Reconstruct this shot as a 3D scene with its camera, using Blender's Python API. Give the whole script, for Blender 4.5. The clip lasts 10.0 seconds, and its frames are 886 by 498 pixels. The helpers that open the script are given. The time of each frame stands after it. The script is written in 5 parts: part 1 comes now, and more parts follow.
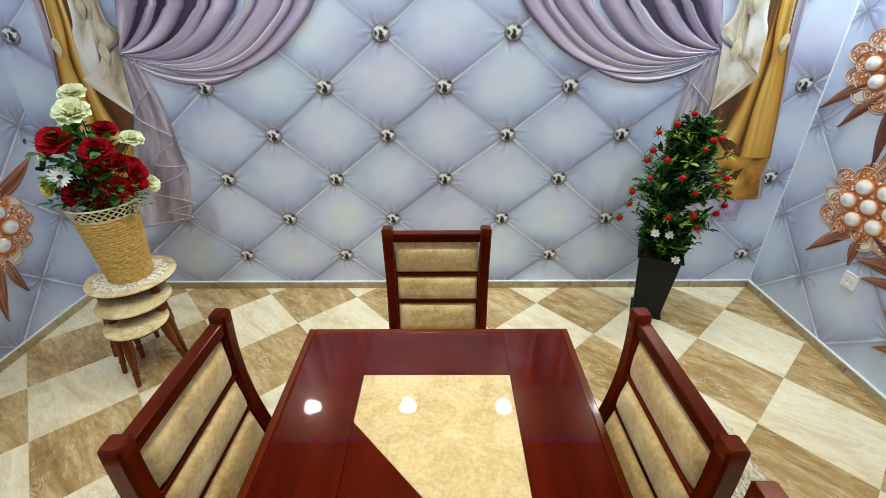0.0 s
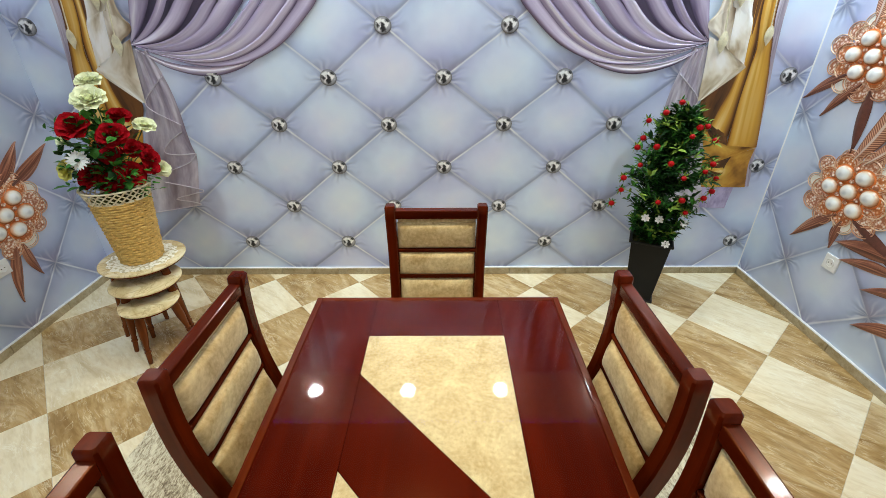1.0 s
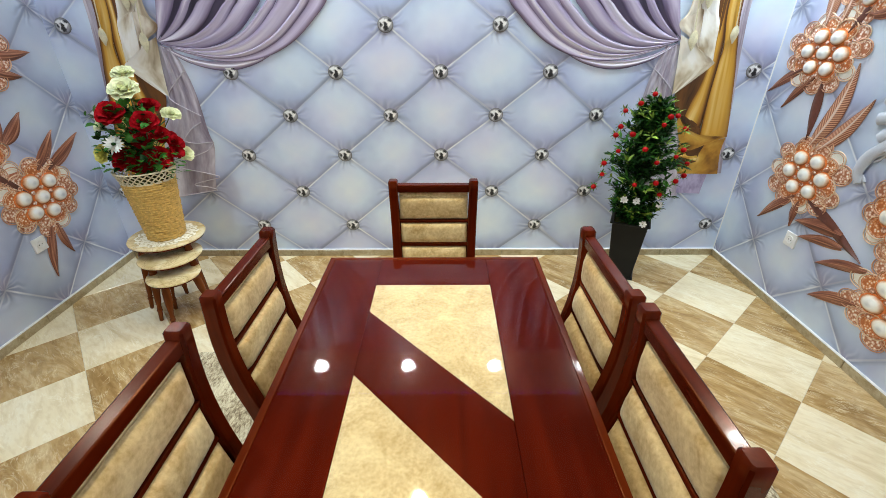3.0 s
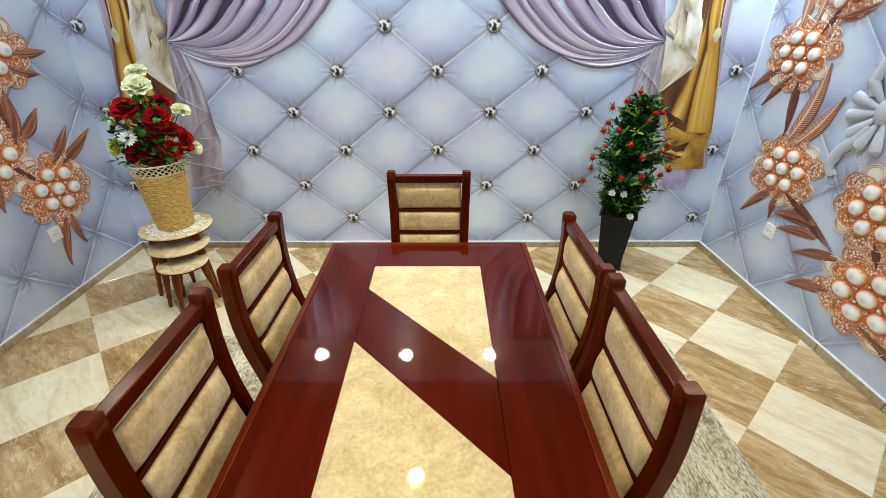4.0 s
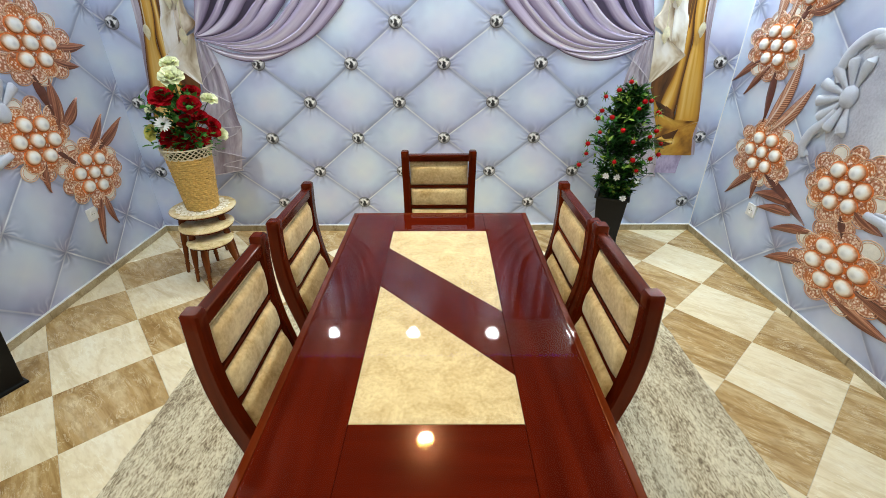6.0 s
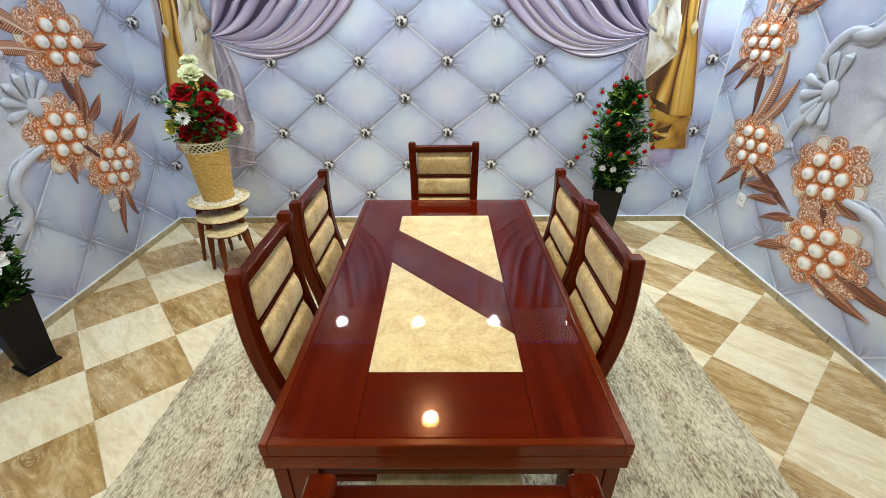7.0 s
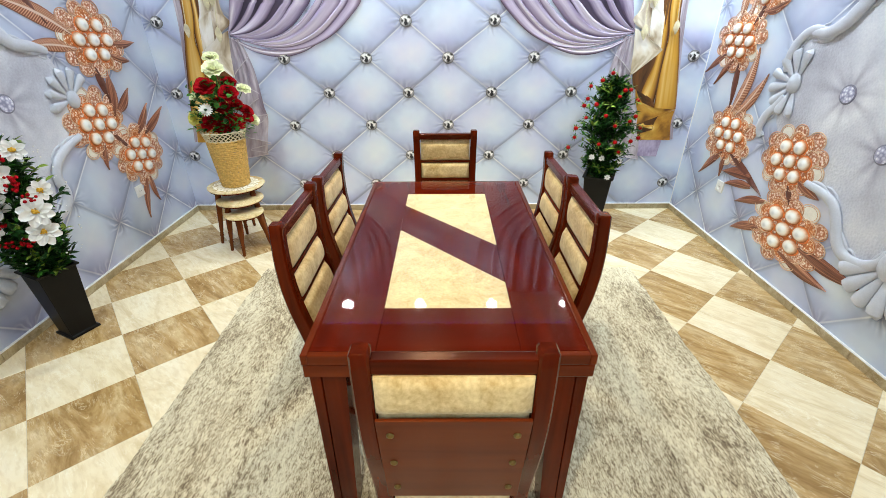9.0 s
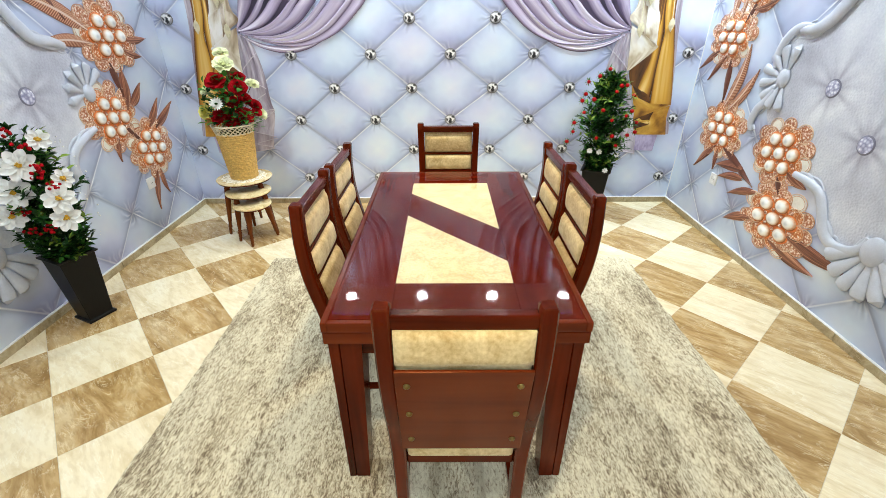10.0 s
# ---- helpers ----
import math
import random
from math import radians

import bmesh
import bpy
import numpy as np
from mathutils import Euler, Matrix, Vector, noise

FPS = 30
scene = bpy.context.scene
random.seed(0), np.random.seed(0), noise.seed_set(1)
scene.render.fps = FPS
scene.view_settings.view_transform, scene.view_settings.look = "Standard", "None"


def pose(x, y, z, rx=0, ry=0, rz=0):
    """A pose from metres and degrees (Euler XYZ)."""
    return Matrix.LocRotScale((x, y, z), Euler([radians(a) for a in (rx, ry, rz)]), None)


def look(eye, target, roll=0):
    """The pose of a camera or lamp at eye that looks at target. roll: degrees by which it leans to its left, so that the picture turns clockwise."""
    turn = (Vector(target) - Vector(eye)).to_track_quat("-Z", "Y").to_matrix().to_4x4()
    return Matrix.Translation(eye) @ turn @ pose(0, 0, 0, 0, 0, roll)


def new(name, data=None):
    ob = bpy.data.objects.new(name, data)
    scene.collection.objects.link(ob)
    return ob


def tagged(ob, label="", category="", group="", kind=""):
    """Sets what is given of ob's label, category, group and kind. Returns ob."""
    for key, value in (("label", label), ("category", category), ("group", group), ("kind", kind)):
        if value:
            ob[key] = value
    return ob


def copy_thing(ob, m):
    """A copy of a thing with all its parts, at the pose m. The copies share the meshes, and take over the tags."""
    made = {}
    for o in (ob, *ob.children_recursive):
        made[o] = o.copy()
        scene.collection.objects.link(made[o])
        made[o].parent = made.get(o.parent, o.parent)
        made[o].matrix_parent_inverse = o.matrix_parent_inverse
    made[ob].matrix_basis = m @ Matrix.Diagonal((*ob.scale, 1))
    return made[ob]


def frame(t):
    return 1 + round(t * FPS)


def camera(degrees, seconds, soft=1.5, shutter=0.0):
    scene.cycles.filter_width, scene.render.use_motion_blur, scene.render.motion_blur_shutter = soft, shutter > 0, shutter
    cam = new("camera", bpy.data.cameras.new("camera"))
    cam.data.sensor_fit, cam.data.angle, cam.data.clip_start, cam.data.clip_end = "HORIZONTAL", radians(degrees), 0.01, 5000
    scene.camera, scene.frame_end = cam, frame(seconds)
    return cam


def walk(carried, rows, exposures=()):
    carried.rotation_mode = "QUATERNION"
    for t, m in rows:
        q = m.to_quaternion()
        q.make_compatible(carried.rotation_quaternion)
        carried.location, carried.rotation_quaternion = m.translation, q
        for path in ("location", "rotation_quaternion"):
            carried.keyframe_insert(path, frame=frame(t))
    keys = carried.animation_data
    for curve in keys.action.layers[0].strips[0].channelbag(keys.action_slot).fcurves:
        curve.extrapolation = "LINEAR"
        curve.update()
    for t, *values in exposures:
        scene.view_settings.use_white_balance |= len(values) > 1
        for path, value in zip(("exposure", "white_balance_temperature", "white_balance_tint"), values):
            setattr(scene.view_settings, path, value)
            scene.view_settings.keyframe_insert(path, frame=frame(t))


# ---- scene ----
cam = camera(92.3, 10.0, 0.75)
PATH = [
    (0, (0.198, 0.194, 1.622), (0.185, 1.954, 0.671), -0.4),
    (0.5, (0.199, 0.133, 1.604), (0.187, 1.892, 0.654), -0.4),
    (1, (0.197, 0.067, 1.59), (0.189, 1.826, 0.638), -0.3),
    (1.5, (0.193, -0.003, 1.579), (0.187, 1.757, 0.628), -0.2),
    (2, (0.194, -0.073, 1.577), (0.189, 1.686, 0.625), -0.2),
    (3.5, (0.224, -0.275, 1.585), (0.221, 1.488, 0.64), -0.2),
    (4, (0.234, -0.347, 1.587), (0.231, 1.415, 0.641), -0.1),
    (4.5, (0.232, -0.413, 1.588), (0.231, 1.348, 0.641), -0.1),
    (5, (0.225, -0.475, 1.584), (0.222, 1.286, 0.636), -0.2),
    (5.5, (0.209, -0.538, 1.575), (0.205, 1.223, 0.627), -0.2),
    (6.8, (0.173, -0.741, 1.556), (0.166, 1.022, 0.613), -0.4),
    (7, (0.173, -0.774, 1.565), (0.161, 0.987, 0.617), -0.4),
    (7.5, (0.173, -0.851, 1.566), (0.157, 0.909, 0.618), -0.4),
    (8, (0.174, -0.925, 1.56), (0.158, 0.836, 0.612), -0.4),
    (8.5, (0.172, -0.991, 1.558), (0.158, 0.77, 0.61), -0.5),
    (9, (0.165, -1.052, 1.563), (0.154, 0.709, 0.615), -0.4),
    (9.5, (0.151, -1.113, 1.56), (0.147, 0.649, 0.613), -0.3),
    (10, (0.136, -1.175, 1.551), (0.131, 0.585, 0.6), -0.3),
]
walk(cam, [(t, look(eye, target, roll)) for t, eye, target, roll in PATH],
     [(0, -0.07), (2, 0.06), (5.5, 0.14), (7.5, 0.22), (9, 0.46), (10, 0.56)])

# ---- world and lamps ----
scene.view_settings.exposure = 0.0
world = bpy.data.worlds.new("world")
scene.world = world
world.use_nodes = True
world.node_tree.nodes["Background"].inputs["Color"].default_value = (0.05, 0.05, 0.06, 1)
world.node_tree.nodes["Background"].inputs["Strength"].default_value = 0.2

# room: x from LEFT to RIGHT, y from FRONT to BACK, floor at 0
LEFT, RIGHT, BACK, FRONT, HIGH = -2.16, 2.26, 2.65, -3.3, 2.5
SPOT_POWER = 29.0
SPOTS = [(x, 2.47) for x in (-1.98, -0.82, -0.09, 0.63, 1.37, 2.08)]
# rows forward of y 1.3 are unseen, added to fill the room with light
SPOTS += [(x, y) for x in (-1.3, 1.6) for y in (1.3, 0.1, -1.1)] + [(x, -2.3) for x in (-1.2, 0.1, 1.4)]
# the second warm spot is unseen too, added as fill
WARM_SPOTS = [(0.06, 1.34), (0.06, -0.9)]


# ---- materials ----
def mix(a, b, t):
    return tuple(p + (q - p) * t for p, q in zip(a, b))


class Nodes:
    """Short names for building a node material."""

    def __init__(self, name, rough=0.5, metal=0.0, coat=0.0):
        self.mat = bpy.data.materials.new(name)
        self.mat.use_nodes = True
        self.tree = self.mat.node_tree
        self.bsdf = self.tree.nodes["Principled BSDF"]
        self.bsdf.inputs["Roughness"].default_value = rough
        self.bsdf.inputs["Metallic"].default_value = metal
        self.bsdf.inputs["Coat Weight"].default_value = coat
        self.bsdf.inputs["Coat Roughness"].default_value = 0.06

    def node(self, kind, **sets):
        n = self.tree.nodes.new(kind)
        for key, value in sets.items():
            n.inputs[key].default_value = value
        return n

    def link(self, a, b):
        self.tree.links.new(a, b)

    def put(self, value, socket):
        if isinstance(value, (int, float, tuple)):
            socket.default_value = value
        else:
            self.link(value, socket)

    def m(self, op, a, b=0.0, c=0.0):
        n = self.tree.nodes.new("ShaderNodeMath")
        n.operation = op
        self.put(a, n.inputs[0]), self.put(b, n.inputs[1]), self.put(c, n.inputs[2])
        return n.outputs[0]

    def coords(self, scale=(1, 1, 1), turn=(0, 0, 0), move=(0, 0, 0)):
        t = self.node("ShaderNodeTexCoord")
        n = self.node("ShaderNodeMapping")
        n.inputs["Scale"].default_value, n.inputs["Rotation"].default_value, n.inputs["Location"].default_value = scale, turn, move
        self.link(t.outputs["Object"], n.inputs["Vector"])
        return n.outputs[0]

    def noise(self, vec, scale, detail=4.0, rough=0.55, warp=0.0):
        n = self.node("ShaderNodeTexNoise", Scale=scale, Detail=detail, Roughness=rough, Distortion=warp)
        self.link(vec, n.inputs["Vector"])
        return n.outputs["Fac"]

    def ramp(self, fac, *stops):
        n = self.node("ShaderNodeValToRGB")
        self.put(fac, n.inputs[0])
        e = n.color_ramp.elements
        while len(e) < len(stops):
            e.new(0.5)
        for el, (p, c) in zip(e, stops):
            el.position, el.color = p, (*c, 1) if isinstance(c, tuple) else (c, c, c, 1)
        return n.outputs[0]

    def blend(self, fac, a, b, how="MIX"):
        n = self.node("ShaderNodeMix")
        n.data_type, n.blend_type = "RGBA", how
        self.put(fac, n.inputs[0])
        for v, s in ((a, n.inputs[6]), (b, n.inputs[7])):
            self.put((*v, 1) if isinstance(v, tuple) else v, s)
        return n.outputs[2]

    def color(self, v):
        self.put((*v, 1) if isinstance(v, tuple) else v, self.bsdf.inputs["Base Color"])
        return self

    def bump(self, height, strength=0.3, distance=0.002):
        n = self.node("ShaderNodeBump", Strength=strength, Distance=distance)
        self.link(height, n.inputs["Height"])
        self.link(n.outputs[0], self.bsdf.inputs["Normal"])
        return self

    def shift(self, vec):
        """A different stretch of the texture for each object."""
        info = self.node("ShaderNodeObjectInfo")
        n = self.node("ShaderNodeVectorMath")
        n.operation = "MULTIPLY_ADD"
        self.link(info.outputs["Random"], n.inputs[0])
        n.inputs[1].default_value = (37.0, 23.0, 11.0)
        self.link(vec, n.inputs[2])
        return n.outputs[0]


def plain(name, color, rough=0.5, metal=0.0, coat=0.0, vary=0.25, scale=14.0, bumps=0.0, shine=0.5):
    """Paint, plastic, metal or leaf with a slight unevenness at two scales."""
    s = Nodes(name, rough, metal, coat)
    s.bsdf.inputs["Specular IOR Level"].default_value = shine
    v = s.shift(s.coords())
    a = s.m("ADD", s.m("MULTIPLY", s.noise(v, scale), 0.6), s.m("MULTIPLY", s.noise(v, scale * 7), 0.4))
    s.color(s.ramp(a, (0.3, mix(color, (0, 0, 0), vary)), (0.7, tuple(min(0.95, c * (1 + 0.5 * vary)) for c in color))))
    if bumps:
        s.bump(s.noise(v, scale * 6), bumps, 0.002)
    return s.mat


def wood(name, dark, light, along=0, rough=0.22, coat=0.06, shine=0.26):
    """Stained wood with the grain along one axis."""
    s = Nodes(name, rough, 0, coat)
    s.bsdf.inputs["Specular IOR Level"].default_value = shine
    s.bsdf.inputs["Specular Tint"].default_value = (1.0, 0.42, 0.20, 1)
    sc = [26.0, 26.0, 26.0]
    sc[along] = 1.6
    v = s.shift(s.coords(tuple(sc)))
    g = s.m("ADD", s.m("MULTIPLY", s.noise(v, 0.8, 3, 0.5, 0.4), 0.7), s.m("MULTIPLY", s.noise(s.coords(), 3.0, 3), 0.3))
    s.color(s.ramp(g, (0.32, dark), (0.68, light)))
    return s.bump(g, 0.03, 0.001).mat


def stone(name, dark, mid, light, seed):
    """Polished marble-look ceramic: drifting veins and cloudy patches, each tile cut from another place."""
    s = Nodes(name, 0.16, 0, 0.0)
    n = s.node("ShaderNodeMapping")
    n.inputs["Scale"].default_value = (1.0, 0.27, 1.0)
    s.link(s.coords(turn=(0, 0, radians(seed))), n.inputs["Vector"])
    v = s.shift(n.outputs[0])
    big = s.noise(v, 7.5, 7, 0.64, 1.4)
    vein = s.noise(v, 12.0, 7, 0.68, 2.0)
    c = s.ramp(big, (0.34, dark), (0.50, mid), (0.70, mix(mid, light, 0.6)))
    broken = s.ramp(s.noise(s.coords((1, 1, 1), (0, 0, 0), (seed, 2, 1)), 9.0, 3), (0.42, 0.0), (0.58, 0.9))
    streak = s.ramp(s.m("ABSOLUTE", s.m("SUBTRACT", vein, 0.52)), (0.0, 0.9), (0.028, 0.0))
    c = s.blend(s.m("MULTIPLY", streak, broken), c, light)
    fleck = s.ramp(s.noise(v, 60.0, 4), (0.36, 0.40), (0.52, 0.0))
    return s.color(s.blend(fleck, c, dark)).mat


MAHOGANY_D, MAHOGANY_L = (0.032, 0.0024, 0.0006), (0.136, 0.0140, 0.0018)
wood_x = wood("mahogany_x", MAHOGANY_D, MAHOGANY_L, 0)
wood_y = wood("mahogany_y", MAHOGANY_D, MAHOGANY_L, 1)
wood_z = wood("mahogany_z", MAHOGANY_D, MAHOGANY_L, 2)
BOARD_D, BOARD_L = (0.060, 0.0042, 0.0014), (0.125, 0.0110, 0.0028)
edge_x = wood("edge_wood_x", (0.075, 0.0090, 0.0018), (0.155, 0.022, 0.0038), 0, 0.24, 0.22, 0.2)
edge_y = wood("edge_wood_y", (0.075, 0.0090, 0.0018), (0.155, 0.022, 0.0038), 1, 0.24, 0.22, 0.2)
board_x = wood("board_wood_x", BOARD_D, BOARD_L, 0, 0.18, 0.0, 0.10)
board_y = wood("board_wood_y", BOARD_D, BOARD_L, 1, 0.18, 0.0, 0.10)
leg_wood = wood("turned_leg_wood", (0.085, 0.020, 0.005), (0.21, 0.055, 0.013), 2)
tile_brown = stone("tile_brown", (0.27, 0.155, 0.052), (0.47, 0.305, 0.125), (0.76, 0.62, 0.39), -9)
tile_cream = stone("tile_cream", (0.66, 0.53, 0.32), (0.81, 0.70, 0.48), (0.89, 0.83, 0.67), -9)
grout = plain("grout", (0.60, 0.53, 0.40), 0.9)
skirt_stone = stone("skirting_stone", (0.30, 0.23, 0.12), (0.44, 0.36, 0.22), (0.58, 0.50, 0.35), 4)
white_paint = plain("white_paint", (0.80, 0.80, 0.80), 0.6, vary=0.05)
plain_wall = plain("plain_wall_paint", (0.60, 0.61, 0.68), 0.7, vary=0.06)
white_plastic = plain("white_plastic", (0.80, 0.80, 0.80), 0.3, vary=0.05)
brass = plain("aged_brass", (0.26, 0.18, 0.06), 0.3, 1.0)
black_gloss = plain("black_plastic", (0.006, 0.006, 0.0065), 0.4, vary=0.3, shine=0.2)


def velour(name, dark, light, scale=9.0):
    """Crushed cream upholstery, blotched gold."""
    s = Nodes(name, 0.75)
    s.bsdf.inputs["Sheen Weight"].default_value = 0.3
    v = s.shift(s.coords())
    a = s.m("ADD", s.m("MULTIPLY", s.noise(v, scale, 5, 0.7, 0.8), 0.65), s.m("MULTIPLY", s.noise(v, scale * 9, 3), 0.35))
    s.color(s.ramp(a, (0.36, dark), (0.52, mix(dark, light, 0.6)), (0.64, light)))
    return s.bump(s.noise(v, 220.0, 3), 0.25, 0.001).mat


cream_velour = velour("cream_velour", (0.50, 0.32, 0.11), (0.88, 0.71, 0.38))
cream_insert = velour("cream_insert", (0.58, 0.43, 0.20), (0.86, 0.75, 0.47), 12.0)


def rug_material():
    """Short woven pile: fine flecks in rows, with softer bands of brown and cream."""
    s = Nodes("rug_pile", 0.95)
    fleck = s.noise(s.coords((108.0, 40.0, 108.0)), 1.0, 3, 0.6, 0.9)
    knot = s.noise(s.coords((210.0, 120.0, 210.0)), 1.0, 2, 0.6)
    blot = s.noise(s.coords((26.0, 9.0, 26.0)), 1.0, 5, 0.65, 0.6)
    band = s.noise(s.coords((5.0, 1.6, 5.0)), 1.0, 4, 0.6)
    k = s.m("ADD", s.m("ADD", s.m("MULTIPLY", fleck, 0.42), s.m("MULTIPLY", knot, 0.14)), s.m("ADD", s.m("MULTIPLY", blot, 0.16), s.m("MULTIPLY", band, 0.28)))
    s.color(s.ramp(k, (0.40, (0.15, 0.105, 0.065)), (0.455, (0.33, 0.26, 0.165)), (0.495, (0.53, 0.45, 0.31)), (0.54, (0.68, 0.61, 0.44)), (0.62, (0.79, 0.73, 0.555))))
    return s.bump(s.m("ADD", fleck, knot), 0.7, 0.005).mat


rug_pile = rug_material()


def glass_material():
    """A thin clear pane: straight through, with the sheen of glass on top."""
    s = Nodes("clear_glass", 0.0)
    out = s.tree.nodes["Material Output"]
    clear = s.node("ShaderNodeBsdfTransparent")
    gloss = s.node("ShaderNodeBsdfGlossy", Roughness=0.035)
    fresnel = s.node("ShaderNodeFresnel", IOR=1.37)
    both = s.node("ShaderNodeMixShader")
    s.link(fresnel.outputs[0], both.inputs[0])
    s.link(clear.outputs[0], both.inputs[1])
    s.link(gloss.outputs[0], both.inputs[2])
    s.link(both.outputs[0], out.inputs["Surface"])
    return s.mat


def pane_back():
    s = Nodes("clear_glass_back")
    s.link(s.node("ShaderNodeBsdfTransparent").outputs[0], s.tree.nodes["Material Output"].inputs["Surface"])
    return s.mat


clear_glass, glass_back = glass_material(), pane_back()


def glow(name, color, strength):
    s = Nodes(name)
    s.color(color)
    s.bsdf.inputs["Emission Color"].default_value = (*color, 1)
    s.bsdf.inputs["Emission Strength"].default_value = strength
    return s.mat


lamp_white = glow("lamp_white", (0.96, 0.98, 1.0), 70.0)
lamp_warm = glow("lamp_warm", (1.0, 0.50, 0.06), 24.0)


# ---- shape helpers ----
def thing(name, place=None, label="", category="", group="", kind=""):
    ob = new(name)
    ob.empty_display_size = 0.1
    if place:
        ob.matrix_basis = place
    return tagged(ob, label, category, group, kind)


def part(name, bm, material, parent=None, label="", smooth=False):
    """Links a bmesh as one mesh object, under parent if given."""
    data = bpy.data.meshes.new(name)
    bmesh.ops.recalc_face_normals(bm, faces=bm.faces)
    bm.to_mesh(data)
    bm.free()
    for mat in material if isinstance(material, (list, tuple)) else [material]:
        data.materials.append(mat)
    if smooth:
        data.polygons.foreach_set("use_smooth", [True] * len(data.polygons))
        data.set_sharp_from_angle(angle=radians(40))
    ob = new(name, data)
    ob.parent = parent
    return tagged(ob, label)


def box(bm, x0, x1, y0, y1, z0, z1, bevel=0.0, m=None, slot=0):
    made = bmesh.ops.create_cube(bm, size=1.0)["verts"]
    mat = Matrix.Translation(((x0 + x1) / 2, (y0 + y1) / 2, (z0 + z1) / 2)) @ Matrix.Diagonal((x1 - x0, y1 - y0, z1 - z0, 1))
    bmesh.ops.transform(bm, matrix=(m or Matrix()) @ mat, verts=made)
    faces = {f for v in made for f in v.link_faces}
    if bevel:
        edges = list({e for v in made for e in v.link_edges})
        out = bmesh.ops.bevel(bm, geom=edges, offset=bevel, segments=2, profile=0.5, affect="EDGES")
        faces |= set(out["faces"])
    for f in faces:
        if f.is_valid:
            f.material_index = slot
    return bm


def boxes(*dims, bevel=0.0):
    bm = bmesh.new()
    for d in dims:
        box(bm, *d, bevel=bevel)
    return bm


def prism(bm, outline, z0, z1, m=None, slot=0):
    """A flat outline (x, y) raised from z0 to z1."""
    m = m or Matrix()
    low = [bm.verts.new(m @ Vector((x, y, z0))) for x, y in outline]
    high = [bm.verts.new(m @ Vector((x, y, z1))) for x, y in outline]
    fs = [bm.faces.new(high), bm.faces.new(low[::-1])]
    n = len(outline)
    for i in range(n):
        fs.append(bm.faces.new((low[i], low[(i + 1) % n], high[(i + 1) % n], high[i])))
    for f in fs:
        f.material_index = slot
    return bm


def lathe(bm, profile, n=24, m=None, slot=0, squash=1.0):
    """Turns (radius, height) round the z axis; closes the ends."""
    m = m or Matrix()
    rings = []
    for r, z in profile:
        rings.append([bm.verts.new(m @ Vector((r * math.cos(a), squash * r * math.sin(a), z))) for a in (2 * math.pi * i / n for i in range(n))])
    fs = []
    for a, b in zip(rings, rings[1:]):
        for i in range(n):
            fs.append(bm.faces.new((a[i], a[(i + 1) % n], b[(i + 1) % n], b[i])))
    fs.append(bm.faces.new(rings[0][::-1]))
    fs.append(bm.faces.new(rings[-1]))
    for f in fs:
        f.material_index = slot
    return bm


def smooth_path(points, steps=6):
    """A Catmull-Rom curve through the points (tuples of any length)."""
    pts = [np.array(p, float) for p in points]
    ext = [2 * pts[0] - pts[1]] + pts + [2 * pts[-1] - pts[-2]]
    out = []
    for a, b, c, d in zip(ext, ext[1:], ext[2:], ext[3:]):
        for k in range(steps):
            t = k / steps
            out.append(0.5 * (2 * b + (c - a) * t + (2 * a - 5 * b + 4 * c - d) * t * t + (3 * b - a - 3 * c + d) * t ** 3))
    out.append(pts[-1])
    return out


def tube(bm, points, radius, n=8, slot=0):
    """A round bar along points; radius is a number or one for each point."""
    pts = [Vector(p[:3]) for p in points]
    rad = [radius] * len(pts) if isinstance(radius, (int, float)) else list(radius)
    rings = []
    for i, p in enumerate(pts):
        d = (pts[min(i + 1, len(pts) - 1)] - pts[max(i - 1, 0)]).normalized()
        side = d.cross(Vector((0.13, 0.31, 0.94))).normalized()
        up = side.cross(d)
        rings.append([bm.verts.new(p + rad[i] * (math.cos(a) * side + math.sin(a) * up)) for a in (2 * math.pi * k / n for k in range(n))])
    for a, b in zip(rings, rings[1:]):
        for k in range(n):
            bm.faces.new((a[k], a[(k + 1) % n], b[(k + 1) % n], b[k])).material_index = slot
    bm.faces.new(rings[0][::-1]).material_index = slot
    bm.faces.new(rings[-1]).material_index = slot
    return bm


# ---- the room ----
def structure(name, bm, material, label, category):
    return tagged(part(name, bm, material), label, category, kind="structure")


floor = structure("floor", boxes((LEFT - 0.35, RIGHT + 0.35, FRONT - 0.35, BACK + 0.35, -0.2, -0.0015)), grout, "checkered floor of brown and cream marble-look tiles", "floor")
ceiling = structure("ceiling", boxes((LEFT - 0.3, RIGHT + 0.3, FRONT - 0.3, BACK + 0.3, HIGH, HIGH + 0.15)), white_paint, "plain white ceiling with recessed spotlights", "ceiling")
wall_front = structure("wall_front", boxes((LEFT - 0.3, RIGHT + 0.3, FRONT - 0.3, FRONT, -0.02, HIGH)), plain_wall, "plain pale lilac-grey painted wall", "wall")

inner_paint = plain("inner_ceiling_paint", (0.16, 0.10, 0.085), 0.6, vary=0.12)
structure("ceiling_panel", boxes((-1.72, 1.86, -2.75, 2.165, HIGH - 0.006, HIGH - 0.001)), inner_paint, "darker painted field inside the white ceiling border", "ceiling")
led_glow = glow("led_violet", (0.10, 0.03, 1.0), 0.8)


